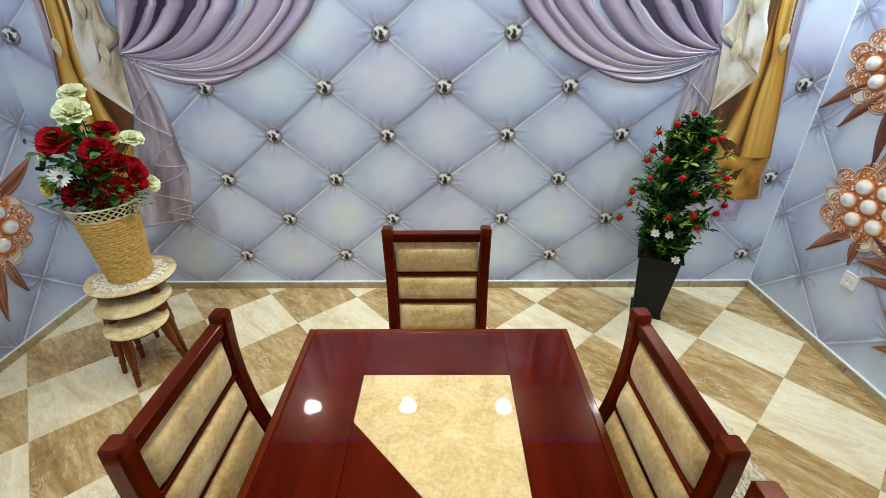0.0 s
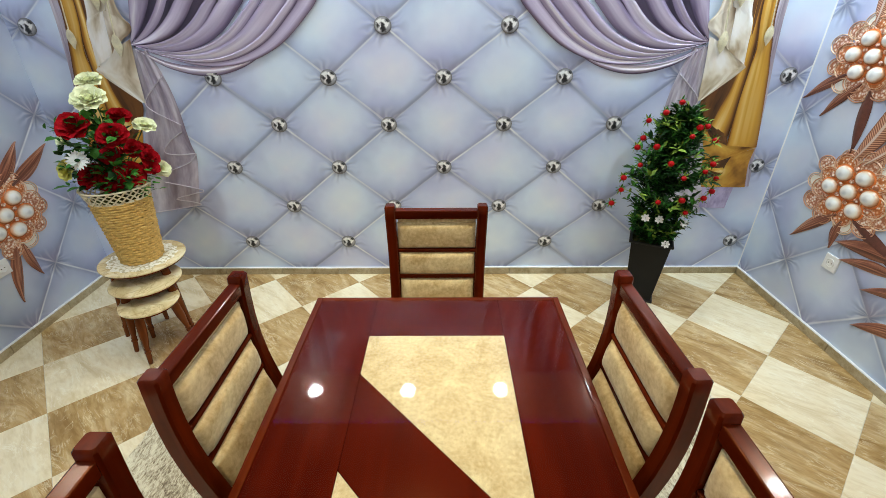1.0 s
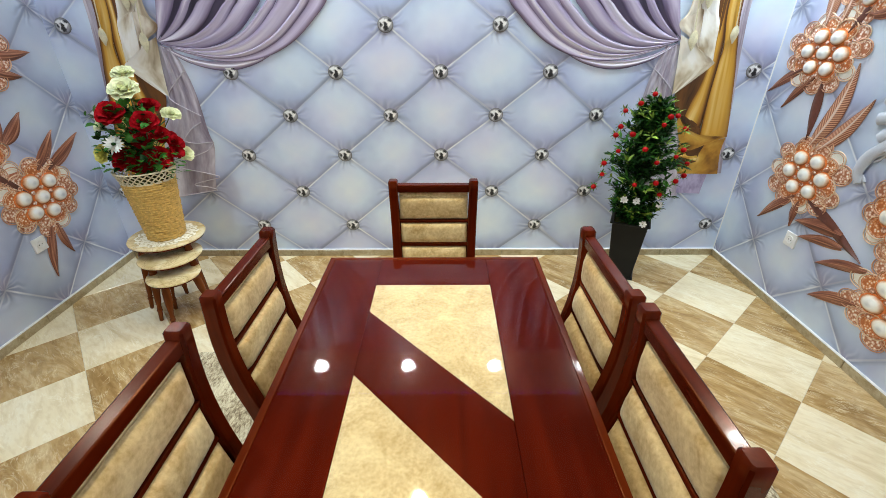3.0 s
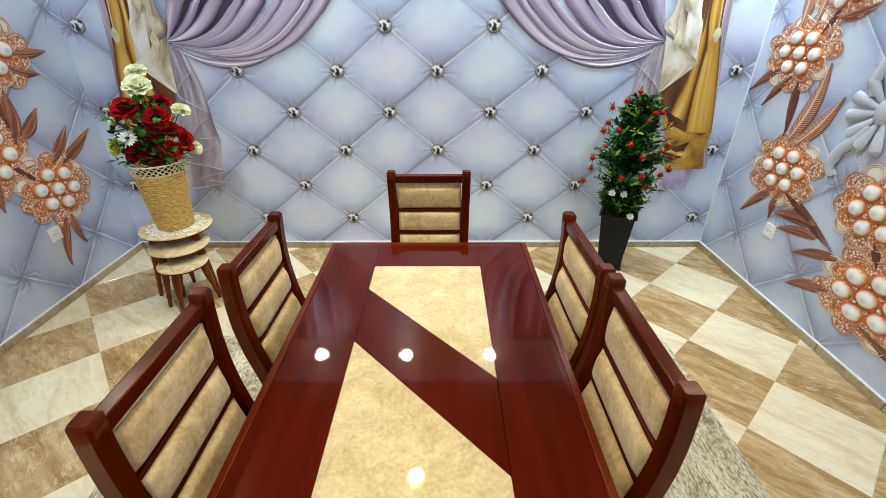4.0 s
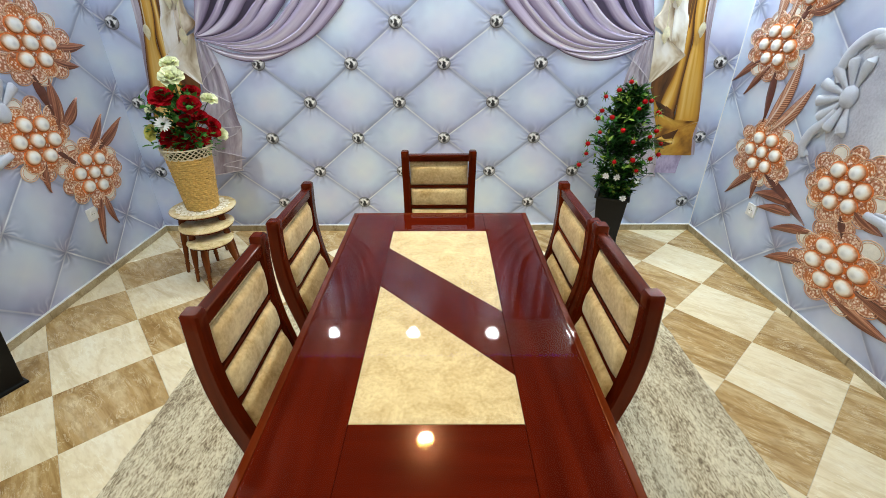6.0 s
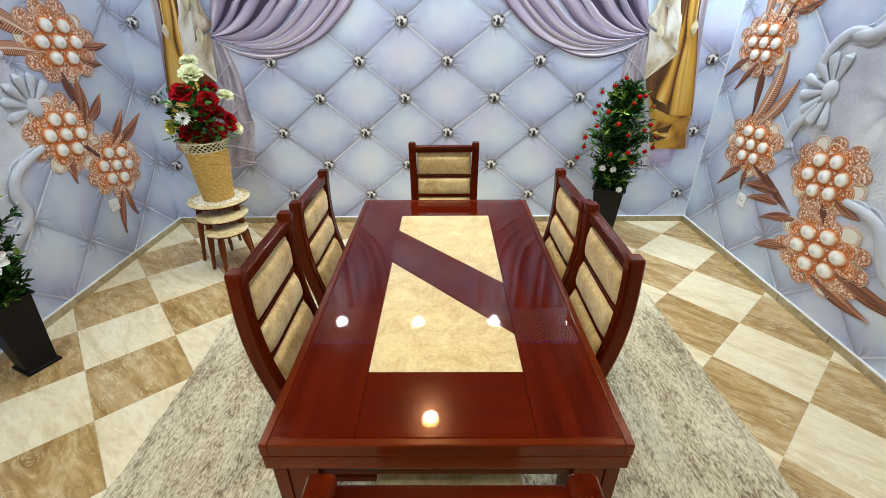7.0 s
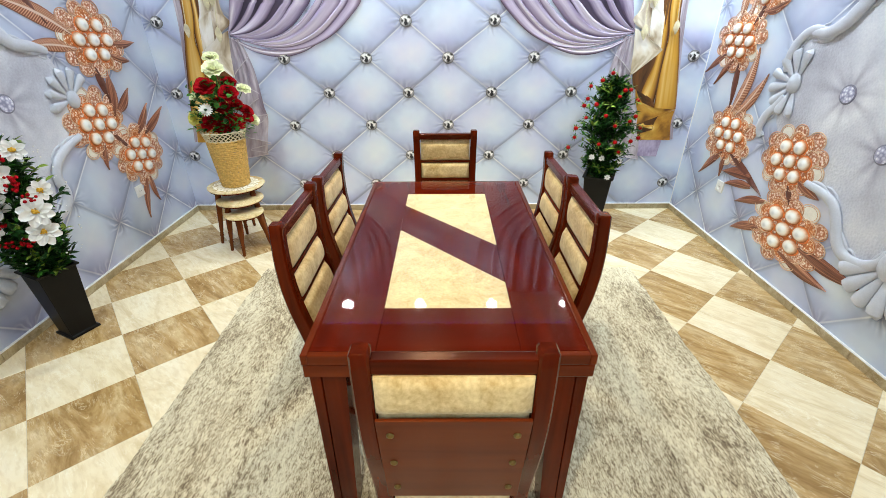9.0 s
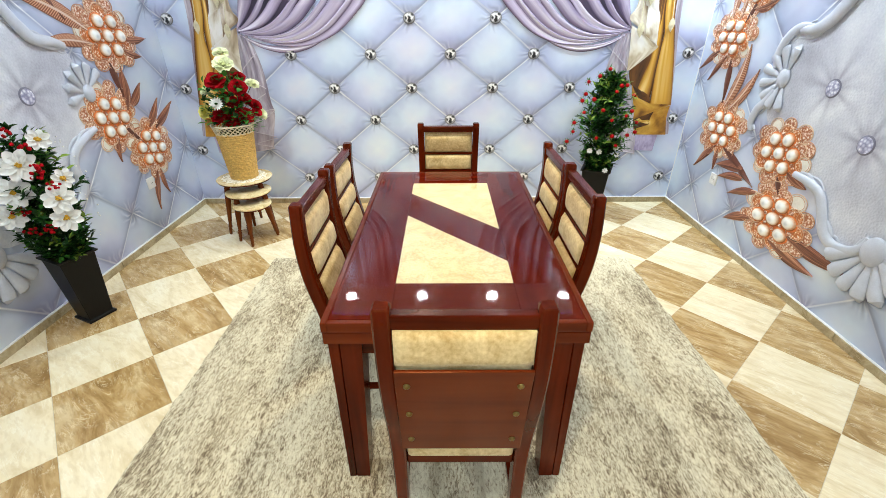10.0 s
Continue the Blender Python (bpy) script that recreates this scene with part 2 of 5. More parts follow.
def led_strip():
    """Thin coloured light line along the edge of the ceiling border."""
    strip = thing("led_strip", pose(0.07, 2.18, HIGH), "thin violet light strip along the ceiling border, lit", "light strip")
    part("diffuser", boxes((-1.79, 1.79, -0.008, 0.008, -0.010, -0.001), bevel=0.002), led_glow, strip, "glowing violet diffuser")
    part("channel", boxes((-1.80, 1.80, -0.012, -0.0085, -0.008, -0.001), (-1.80, 1.80, 0.0085, 0.012, -0.008, -0.001)), white_paint, strip, "slim white channel")


led_strip()


def downlight(x, y, warm):
    lamp_thing = thing("spotlight", pose(x, y, HIGH), "round recessed ceiling spotlight, switched on; forward ones are added fill", "spotlight", "ceiling spotlights")
    bm = bmesh.new()
    lathe(bm, [(0.072, 0.0), (0.072, -0.008), (0.064, -0.012), (0.058, -0.006), (0.058, -0.001)], 40)
    part("rim", bm, white_paint, lamp_thing, smooth=True)
    bm = bmesh.new()
    lathe(bm, [(0.057, -0.004), (0.057, -0.013), (0.045, -0.017)], 40)
    part("bulb", bm, lamp_warm if warm else lamp_white, lamp_thing, "glowing frosted disc", True)
    data = bpy.data.lights.new("spot_glow", "SPOT")
    data.energy, data.spot_size, data.spot_blend, data.shadow_soft_size = SPOT_POWER * (1.9 if warm else 2.3 if x > 2 else 0.45 if x < -1.9 else 1.18 if y > 2 else 1.6 if y < -2 else (1.3 if x > 1 else 1.5) if y > 1 else 0.56 if x > 1 else 0.76), radians(118 if y > 2 else 150), 1.0, 0.04
    data.color = (1.0, 0.86, 0.56) if warm else (0.80, 0.975, 1.0)
    ob = new("spot_glow", data)
    ob.parent = lamp_thing
    ob.location = (0, 0, -0.03)


for x, y in SPOTS:
    downlight(x, y, False)
for x, y in WARM_SPOTS:
    downlight(x, y, True)


# ---- printed murals ----
def tufted_print(name, axis, u0, half_u, z0, half_z, step=None, ink=1.0):
    """Wallpaper printed with a padded, diamond-quilted satin: light and dark of the picture are ink on flat paper."""
    s = Nodes(name, 0.42)
    t = s.node("ShaderNodeTexCoord")
    xyz = s.node("ShaderNodeSeparateXYZ")
    s.link(t.outputs["Object"], xyz.inputs[0])
    u, z = xyz.outputs[axis], xyz.outputs[2]
    vec = s.coords()
    if step:
        u = s.m("SUBTRACT", u, s.m("MULTIPLY", s.m("MINIMUM", s.m("MAXIMUM", s.m("DIVIDE", s.m("SUBTRACT", u, step[0] - 0.17), 0.34), 0.0), 1.0), step[1]))
    wob = s.m("MULTIPLY", s.m("SUBTRACT", s.noise(vec, 5.0, 2), 0.5), 0.02)
    p = s.m("ADD", s.m("DIVIDE", s.m("SUBTRACT", u, u0), half_u), wob)
    q = s.m("SUBTRACT", s.m("DIVIDE", s.m("SUBTRACT", z, z0), half_z), wob)
    a, b = s.m("MULTIPLY", s.m("ADD", p, q), 0.5), s.m("MULTIPLY", s.m("SUBTRACT", p, q), 0.5)
    fa, fb = s.m("FRACT", a), s.m("FRACT", b)
    da, db = s.m("SUBTRACT", a, s.m("ROUND", a)), s.m("SUBTRACT", b, s.m("ROUND", b))
    ha, hb = s.m("ABSOLUTE", da), s.m("ABSOLUTE", db)
    near = s.m("MINIMUM", ha, hb)
    puff = s.m("POWER", s.m("MULTIPLY", s.m("MULTIPLY", ha, 2.0), s.m("MULTIPLY", hb, 2.0)), 0.45)
    drop = s.m("SUBTRACT", fb, fa)
    tone = s.m("ADD", s.m("MULTIPLY", puff, 0.5), s.m("MULTIPLY", drop, -0.13))
    tone = s.m("ADD", tone, s.m("MULTIPLY", s.m("SUBTRACT", s.noise(vec, 3.1, 3), 0.5), 0.5))
    # ink below 1 darkens every colour, standing in for weaker light on a wall
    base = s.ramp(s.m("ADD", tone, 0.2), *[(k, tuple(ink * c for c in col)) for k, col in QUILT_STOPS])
    lilac = s.ramp(s.noise(s.coords(move=(3, 1, 7)), 1.7, 3), (0.42, 0.0), (0.64, 0.65))
    base = s.blend(lilac, base, s.blend(1.0, base, (0.97, 0.85, 0.96), "MULTIPLY"))
    # fine wrinkles that run out from each pinched corner
    away = s.m("SQRT", s.m("ADD", s.m("MULTIPLY", da, da), s.m("MULTIPLY", db, db)))
    ang = s.m("ADD", s.m("ARCTAN2", da, db), s.m("MULTIPLY", s.noise(vec, 6.0, 2), 2.0))
    ray = s.m("MULTIPLY", s.m("ADD", s.m("SINE", s.m("MULTIPLY", ang, 9.0)), s.m("SINE", s.m("MULTIPLY", ang, 14.0))), 0.5)
    reach = s.ramp(away, (0.03, 0.6), (0.32, 0.0))
    base = s.blend(s.m("MULTIPLY", reach, s.m("MAXIMUM", ray, 0.0)), base, QUILT_DEEP)
    base = s.blend(s.m("MULTIPLY", reach, s.m("MAXIMUM", s.m("MULTIPLY", ray, -1.0), 0.0)), base, QUILT_PALE)
    # creases: each one is mostly a bright thread or mostly a dark valley, strongest beside the pinched corners
    for d, line, run, other, k in ((da, s.m("ROUND", a), s.m("FLOOR", b), hb, 0.0), (db, s.m("ROUND", b), s.m("FLOOR", a), ha, 7.3)):
        both = s.node("ShaderNodeCombineXYZ")
        s.put(s.m("ADD", line, k), both.inputs[0]), s.put(run, both.inputs[1])
        pick = s.node("ShaderNodeTexWhiteNoise")
        pick.noise_dimensions = "2D"
        s.link(both.outputs[0], pick.inputs["Vector"])
        lit = s.ramp(pick.outputs["Value"], (0.25, 0.25), (0.75, 1.0))
        dim = s.ramp(pick.outputs["Value"], (0.25, 0.85), (0.75, 0.30))
        strength = s.ramp(other, (0.02, 1.0), (0.5, 0.62))
        uneven = s.m("ADD", s.m("MULTIPLY", s.noise(vec, 9.0, 3), 0.9), 0.5)
        deep = s.ramp(s.m("ABSOLUTE", s.m("ADD", d, 0.018)), (0.0, 0.75), (0.045, 0.0))
        pale = s.ramp(s.m("ABSOLUTE", s.m("SUBTRACT", d, 0.008)), (0.003, 1.0), (0.019, 0.0))
        base = s.blend(s.m("MULTIPLY", s.m("MULTIPLY", deep, strength), dim), base, QUILT_DEEP)
        base = s.blend(s.m("MINIMUM", s.m("MULTIPLY", s.m("MULTIPLY", s.m("MULTIPLY", pale, strength), uneven), lit), 1.0), base, QUILT_PALE)
    # mauve smudge in the bottom corner of each pad, above the button
    smudge = s.m("MULTIPLY", s.ramp(drop, (0.25, 0.0), (0.85, 0.55)), s.ramp(away, (0.05, 1.0), (0.40, 0.0)))
    base = s.blend(smudge, base, QUILT_MAUVE)
    pinch = s.ramp(s.m("ADD", away, s.m("MULTIPLY", drop, 0.06)), (0.0, 0.7), (0.15, 0.0))
    base = s.blend(pinch, base, QUILT_DEEP)
    s.color(base)
    return s.bump(s.noise(vec, 600.0, 2), 0.08, 0.0005).mat


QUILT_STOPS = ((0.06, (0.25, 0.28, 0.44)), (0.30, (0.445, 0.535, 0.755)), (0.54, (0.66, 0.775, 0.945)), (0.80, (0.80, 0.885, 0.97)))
QUILT_DEEP, QUILT_PALE, QUILT_MAUVE = (0.17, 0.18, 0.26), (0.88, 0.91, 0.94), (0.34, 0.31, 0.42)
STUD_X, STUD_Z, STUD_DX, STUD_DZ = -2.095, 0.253, 0.327, 0.2615
# studs stand where column and row are odd together or even together
back_print = tufted_print("quilted_print_back", 0, STUD_X + STUD_DX, STUD_DX, STUD_Z, STUD_DZ, (0.37, 0.03))
# side prints are the same quilt dimmed: weaker light there put into the colour
left_print_dim = tufted_print("quilted_print_left_dim", 1, 2.0, 0.29, 0.03, 0.272, ink=0.78)
right_print_dim = tufted_print("quilted_print_right_dim", 1, 2.02, 0.285, 0.03, 0.27, ink=0.84)

wall_back = structure("wall_back", boxes((LEFT - 0.3, RIGHT + 0.3, BACK, BACK + 0.35, -0.02, HIGH)), back_print, "wallpaper printed with silver-blue quilted satin and lilac drapes", "wall")
wall_left = structure("wall_left", boxes((LEFT - 0.35, LEFT, FRONT, BACK, -0.02, HIGH)), left_print_dim, "wallpaper printed with quilted satin and pearl flowers", "wall")
wall_right = structure("wall_right", boxes((RIGHT, RIGHT + 0.35, FRONT, BACK, -0.02, HIGH)), right_print_dim, "wallpaper printed with quilted satin and pearl flowers", "wall")


def on_back(u, v, w):
    return Vector((u, BACK - w, v))


def on_left(u, v, w):
    return Vector((LEFT + w, u, v))


def on_right(u, v, w):
    return Vector((RIGHT - w, u, v))


def fold_print(name, stops, across=9.0, along=0.9, rough=0.45, fine=0.3, arch=0.0):
    """Ink of a draped cloth: bands of light and dark that run along the folds (by the UV across and along)."""
    s = Nodes(name, rough)
    uv = s.node("ShaderNodeTexCoord").outputs["UV"]
    n = s.node("ShaderNodeMapping")
    n.inputs["Scale"].default_value = (across, along, 1)
    s.link(uv, n.inputs["Vector"])
    a = s.noise(s.shift(n.outputs[0]), 1.0, 3, 0.5, 0.3)
    b = s.noise(n.outputs[0], 3.2, 3, 0.6, 0.2)
    k = s.m("ADD", s.m("MULTIPLY", a, 1 - fine), s.m("MULTIPLY", b, fine))
    if arch:
        # one rolled fold: pale along the middle, dark into the next fold
        sep = s.node("ShaderNodeSeparateXYZ")
        s.link(uv, sep.inputs[0])
        bow = s.m("POWER", s.m("SINE", s.m("MULTIPLY", s.m("POWER", sep.outputs[0], 0.7), math.pi)), 0.8)
        k = s.m("ADD", s.m("MULTIPLY", bow, arch), s.m("MULTIPLY", s.m("SUBTRACT", k, 0.45), 1.5))
    return s.color(s.ramp(k, *stops)).mat


lilac_cloth = fold_print("lilac_cloth_print", ((0.06, (0.080, 0.056, 0.115)), (0.28, (0.21, 0.16, 0.265)), (0.52, (0.375, 0.31, 0.455)), (0.75, (0.56, 0.49, 0.64)), (0.96, (0.84, 0.80, 0.88))), 1.6, 0.9, fine=0.12, arch=0.72)
tail_cloth = fold_print("tail_cloth_print", ((0.28, (0.17, 0.13, 0.19)), (0.46, (0.38, 0.33, 0.41)), (0.66, (0.70, 0.66, 0.74))), 3.2, 2.6)
violet_cloth = fold_print("violet_cloth_print", ((0.35, (0.28, 0.23, 0.44)), (0.6, (0.56, 0.50, 0.72))), 4.0, 1.2)
beige_cloth = fold_print("beige_cloth_print", ((0.30, (0.30, 0.20, 0.11)), (0.41, (0.60, 0.50, 0.35)), (0.50, (0.80, 0.73, 0.61)), (0.62, (0.93, 0.90, 0.85))), 1.7, 1.3, fine=0.10)
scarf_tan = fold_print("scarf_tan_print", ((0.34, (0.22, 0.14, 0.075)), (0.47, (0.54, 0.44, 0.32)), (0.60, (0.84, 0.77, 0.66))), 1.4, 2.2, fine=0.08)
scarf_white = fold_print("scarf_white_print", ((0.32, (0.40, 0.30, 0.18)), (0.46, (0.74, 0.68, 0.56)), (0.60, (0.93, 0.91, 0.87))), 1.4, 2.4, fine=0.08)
gold_roll = fold_print("gold_roll_print", ((0.10, (0.08, 0.026, 0.005)), (0.32, (0.34, 0.14, 0.014)), (0.56, (0.68, 0.37, 0.045)), (0.86, (0.92, 0.72, 0.30))), 1.5, 0.6, fine=0.03, arch=0.60)
gold_flat = fold_print("gold_flat_print", ((0.32, (0.20, 0.080, 0.010)), (0.44, (0.52, 0.25, 0.028)), (0.56, (0.70, 0.42, 0.065)), (0.68, (0.90, 0.70, 0.30))), 1.8, 1.5, fine=0.1)
brown_cloth = fold_print("brown_cloth_print", ((0.36, (0.022, 0.008, 0.003)), (0.64, (0.18, 0.068, 0.013))), 2.0, 1.0)
pale_piping = plain("pale_piping", (0.58, 0.54, 0.60), 0.5, vary=0.1)
calla_ink = plain("calla_cream", (0.78, 0.72, 0.50), 0.5, vary=0.3, scale=30)


def drape(name, edge_a, edge_b, material, put, parent, lift=0.002, folds=6, depth=0.004, nu=36, nv=40, label="", seed=1):
    """Cloth stretched between two edge lines, with shallow folds that run along them."""
    A, B = smooth_path(edge_a, 8), smooth_path(edge_b, 8)

    def at(path, t):
        k = t * (len(path) - 1)
        i = min(int(k), len(path) - 2)
        return path[i] + (path[i + 1] - path[i]) * (k - i)

    rng = random.Random(seed)
    ph = rng.uniform(0, 6)
    bm = bmesh.new()
    uv = bm.loops.layers.uv.new("UVMap")
    grid, tex = [], {}
    for j in range(nv + 1):
        t = j / nv
        a, b = at(A, t), at(B, t)
        row = []
        for i in range(nu + 1):
            s = i / nu
            p = a + (b - a) * s
            h = depth * (0.5 + 0.5 * math.sin(2 * math.pi * folds * s + ph + 0.8 * math.sin(3 * t + ph))) * min(1, 6 * s, 6 * (1 - s))
            v = bm.verts.new(put(p[0], p[1], lift + h))
            tex[v] = (s, t)
            row.append(v)
        grid.append(row)
    for j in range(nv):
        for i in range(nu):
            f = bm.faces.new((grid[j][i], grid[j][i + 1], grid[j + 1][i + 1], grid[j + 1][i]))
            for loop in f.loops:
                loop[uv].uv = tex[loop.vert]
    return part(name, bm, material, parent, label, True)


AXIS = 0.062  # the two printed drapes mirror each other about this line


def ribbon_line(bm, pts, radius, put, lift):
    """A thin raised cord along wall points."""
    tube(bm, [put(p[0], p[1], lift) for p in smooth_path(pts, 5)], radius, 6)


def drapery(side):
    """One printed drape: swagged sheer, tail, beige scarf, gold lining, callas. d is the way out from the axis."""
    put = lambda d, z, w: on_back(AXIS + side * d, z, w)
    sx = 3 if side < 0 else 8
    # dark behind the sheer, then the sheer itself as a fan from the tie to the top
    drape("drape_print", [(1.56, 1.47), (1.52, 1.6), (1.5, 1.9), (1.46, 2.46)], [(1.57, 1.46), (1.28, 1.44), (1.0, 1.6), (0.72, 2.0), (0.66, 2.46)], brown_purple, put, wall_back, 0.0015, 3, 0.002, label="printed dark purple inner drape", seed=sx)
    tie = np.array((1.58, 1.475))
    for k, (s, s2) in enumerate(((-0.06, 0.07), (0.10, 0.20), (0.20, 0.36), (0.37, 0.50), (0.47, 0.64), (0.64, 0.76), (0.73, 0.90), (0.87, 0.96), (0.94, 1.06))):
        edges = []
        for q in (s, s2):
            c = np.array((1.5 - 0.56 * q, 1.60 - 0.42 * q))
            # the upper ends of some folds draw together and leave the dark cloth behind in view
            q += ((s + s2) / 2 - q) * (0.0, 0.5, 0.35, 0.5, 0.15, 0.45, 0.1, 0.3, 0.0)[k]
            top = np.array((1.46 - 0.90 * q, 1.72))
            line = [(1 - t) ** 2 * tie + 2 * t * (1 - t) * c + t * t * top for t in (0.0, 0.12, 0.3, 0.5, 0.7, 0.88, 1.0)]
            line.append(top + np.array((-0.02 - 0.05 * q, 0.22)))
            line.append(top + np.array((-0.02 - 0.07 * q, 0.72)))
            edges.append(line)
        drape("drape_print", edges[0], edges[1], lilac_cloth, put, wall_back, 0.003 + 0.0010 * (k % 2) + 0.0004 * k, 0.5, 0.005, 10, 46, "printed lilac sheer swag", sx * 20 + k)
    # loose lowest loop of the swag
    drape("drape_print", [(1.57, 1.46), (1.40, 1.385), (1.2, 1.36), (1.0, 1.385), (0.78, 1.48)], [(1.56, 1.44), (1.40, 1.35), (1.2, 1.31), (1.0, 1.35), (0.80, 1.46)], lilac_cloth, put, wall_back, 0.004, 2, 0.004, 10, 40, "printed lilac sheer swag", sx * 7)
    # tail below the tie, with zigzag hems
    drape("drape_print", [(1.50, 1.44), (1.455, 1.317), (1.424, 1.166), (1.41, 0.94), (1.395, 0.836), (1.43, 0.68), (1.46, 0.53)],
          [(1.585, 1.45), (1.60, 1.30), (1.61, 1.152), (1.66, 1.0), (1.73, 0.838), (1.78, 0.64), (1.81, 0.462)], tail_cloth, put, wall_back, 0.003, 4, 0.006, label="printed grey-lilac drape tail", seed=sx + 1)
    bm = bmesh.new()
    for zig in ([(1.46, 1.31), (1.54, 1.24), (1.60, 1.17), (1.57, 1.12), (1.43, 1.04)], [(1.44, 1.0), (1.52, 0.95), (1.58, 0.88), (1.50, 0.86), (1.39, 0.87)],
                [(1.39, 0.865), (1.45, 0.81), (1.58, 0.76)], [(1.41, 0.63), (1.5, 0.655), (1.66, 0.69)], [(1.41, 0.62), (1.5, 0.60), (1.6, 0.57), (1.5, 0.55), (1.45, 0.535)], [(1.45, 0.53), (1.62, 0.50), (1.80, 0.47)]):
        ribbon_line(bm, zig, 0.0032, put, 0.009)
    part("piping_print", bm, pale_piping, wall_back, "printed pale hem piping", True)
    # gold lining with brown shade, lilac outer edge, foot
    drape("drape_print", [(1.90, 2.46), (1.875, 1.72), (1.90, 1.44), (1.94, 1.2), (1.99, 0.9), (2.05, 0.64)], [(1.95, 2.46), (1.94, 1.72), (1.96, 1.44), (1.995, 1.2), (2.035, 0.9), (2.075, 0.64)], tail_cloth, put, wall_back, 0.002, 1, 0.002, 8, 30, "printed lilac drape edge", sx + 2)
    gold = lambda ea, eb, mat, lift, seed, label="printed gold satin drape": drape("drape_print", ea, eb, mat, put, wall_back, lift, 0.5, 0.003, 18, 30, label, sx * 30 + seed)
    gold([(1.75, 0.80), (1.755, 0.687), (1.77, 0.638)], [(2.03, 0.885), (2.023, 0.782), (2.049, 0.636)], gold_flat, 0.004, 1)
    gold([(1.66, 1.075), (1.69, 0.95), (1.725, 0.855), (1.733, 0.769)], [(1.835, 0.955), (1.845, 0.915), (1.95, 0.905), (2.034, 0.893)], gold_flat, 0.0062, 2)
    gold([(1.66, 1.07), (1.70, 1.0), (1.74, 0.95)], [(1.835, 0.962), (1.845, 0.93), (1.848, 0.905)], brown_cloth, 0.0078, 3, "printed brown shaded fold")
    gold([(1.733, 0.769), (1.74, 0.73), (1.755, 0.687)], [(1.90, 0.838), (1.88, 0.78), (1.875, 0.725)], brown_cloth, 0.0072, 4, "printed brown shaded fold")
    gold([(1.739, 0.762), (1.80, 0.742), (1.87, 0.727)], [(1.80, 0.79), (1.84, 0.785), (1.875, 0.76)], gold_flat, 0.0084, 5, "printed gold satin fold")
    gold([(1.68, 2.46), (1.71, 1.72), (1.70, 1.45), (1.64, 1.25), (1.62, 1.157), (1.649, 1.06)], [(1.805, 2.46), (1.80, 1.72), (1.815, 1.45), (1.79, 1.2), (1.77, 1.1), (1.755, 1.0)], brown_cloth, 0.0086, 6, "printed brown shaded fold")
    gold([(1.76, 2.46), (1.765, 1.72), (1.78, 1.45), (1.765, 1.25), (1.73, 1.12), (1.70, 1.04)], [(1.81, 2.46), (1.805, 1.72), (1.84, 1.45), (1.84, 1.17), (1.842, 1.05), (1.838, 0.95)], gold_roll, 0.0100, 7)
    gold([(1.80, 2.46), (1.80, 1.72), (1.842, 1.45), (1.838, 1.338), (1.834, 1.169), (1.845, 0.947), (1.843, 0.905)], [(1.905, 2.46), (1.885, 1.72), (1.925, 1.451), (1.96, 1.296), (2.0, 1.081), (2.025, 0.94), (2.032, 0.893)], gold_roll, 0.0096, 8)
    drape("drape_print", [(1.74, 0.64), (1.75, 0.56), (1.77, 0.50)], [(1.98, 0.64), (1.97, 0.56), (1.965, 0.49)], violet_cloth, put, wall_back, 0.0025, 2, 0.002, 12, 10, "printed lilac drape foot", sx + 6)
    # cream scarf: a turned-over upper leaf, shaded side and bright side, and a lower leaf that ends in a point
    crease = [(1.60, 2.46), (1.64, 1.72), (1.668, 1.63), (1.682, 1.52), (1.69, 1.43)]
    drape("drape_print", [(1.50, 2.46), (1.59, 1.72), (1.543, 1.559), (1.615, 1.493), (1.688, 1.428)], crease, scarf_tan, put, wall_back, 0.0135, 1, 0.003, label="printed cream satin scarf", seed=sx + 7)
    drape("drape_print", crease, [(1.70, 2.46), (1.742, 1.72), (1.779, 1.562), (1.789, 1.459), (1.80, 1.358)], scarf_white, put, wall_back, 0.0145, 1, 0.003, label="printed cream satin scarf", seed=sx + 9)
    drape("drape_print", [(1.57, 1.50), (1.587, 1.341), (1.593, 1.24), (1.598, 1.165)], [(1.69, 1.445), (1.80, 1.362), (1.794, 1.32), (1.62, 1.17)], beige_cloth, put, wall_back, 0.0122, 1, 0.002, label="printed cream satin scarf", seed=sx + 8)
    # hanging calla blossoms on cords
    for d, z, h in ((1.642, 1.469, 0.070), (1.879, 1.501, 0.062), (1.681, 1.680, 0.058), (1.64, 1.70, 0.050)):
        out = [(0.2, 1.0), (0.5, 0.85), (0.95, 0.35), (0.9, -0.1), (0.55, -0.6), (0.1, -1.0), (-0.35, -0.65), (-0.8, -0.2), (-0.75, 0.4), (-0.35, 0.85)]
        bm = bmesh.new()
        path = smooth_path(out + [out[0]], 4)[:-1]
        c = bm.verts.new(put(d, z, 0.030))
        ring = [bm.verts.new(put(d + x * h * 0.42, z + y * h * 0.8, 0.021)) for x, y in path]
        for i in range(len(ring)):
            bm.faces.new((c, ring[i], ring[(i + 1) % len(ring)]))
        tube(bm, [put(d, z + h * 0.7, 0.02), put(d - 0.01, z + 0.14, 0.02), put(d - 0.03, z + 0.3, 0.02)], 0.003, 6)
        part("calla_print", bm, calla_ink, wall_back, "printed cream calla blossom", True)


brown_purple = fold_print("dark_purple_print", ((0.35, (0.018, 0.012, 0.03)), (0.65, (0.075, 0.052, 0.10))), 6.0, 0.8)
drapery(-1)
drapery(1)


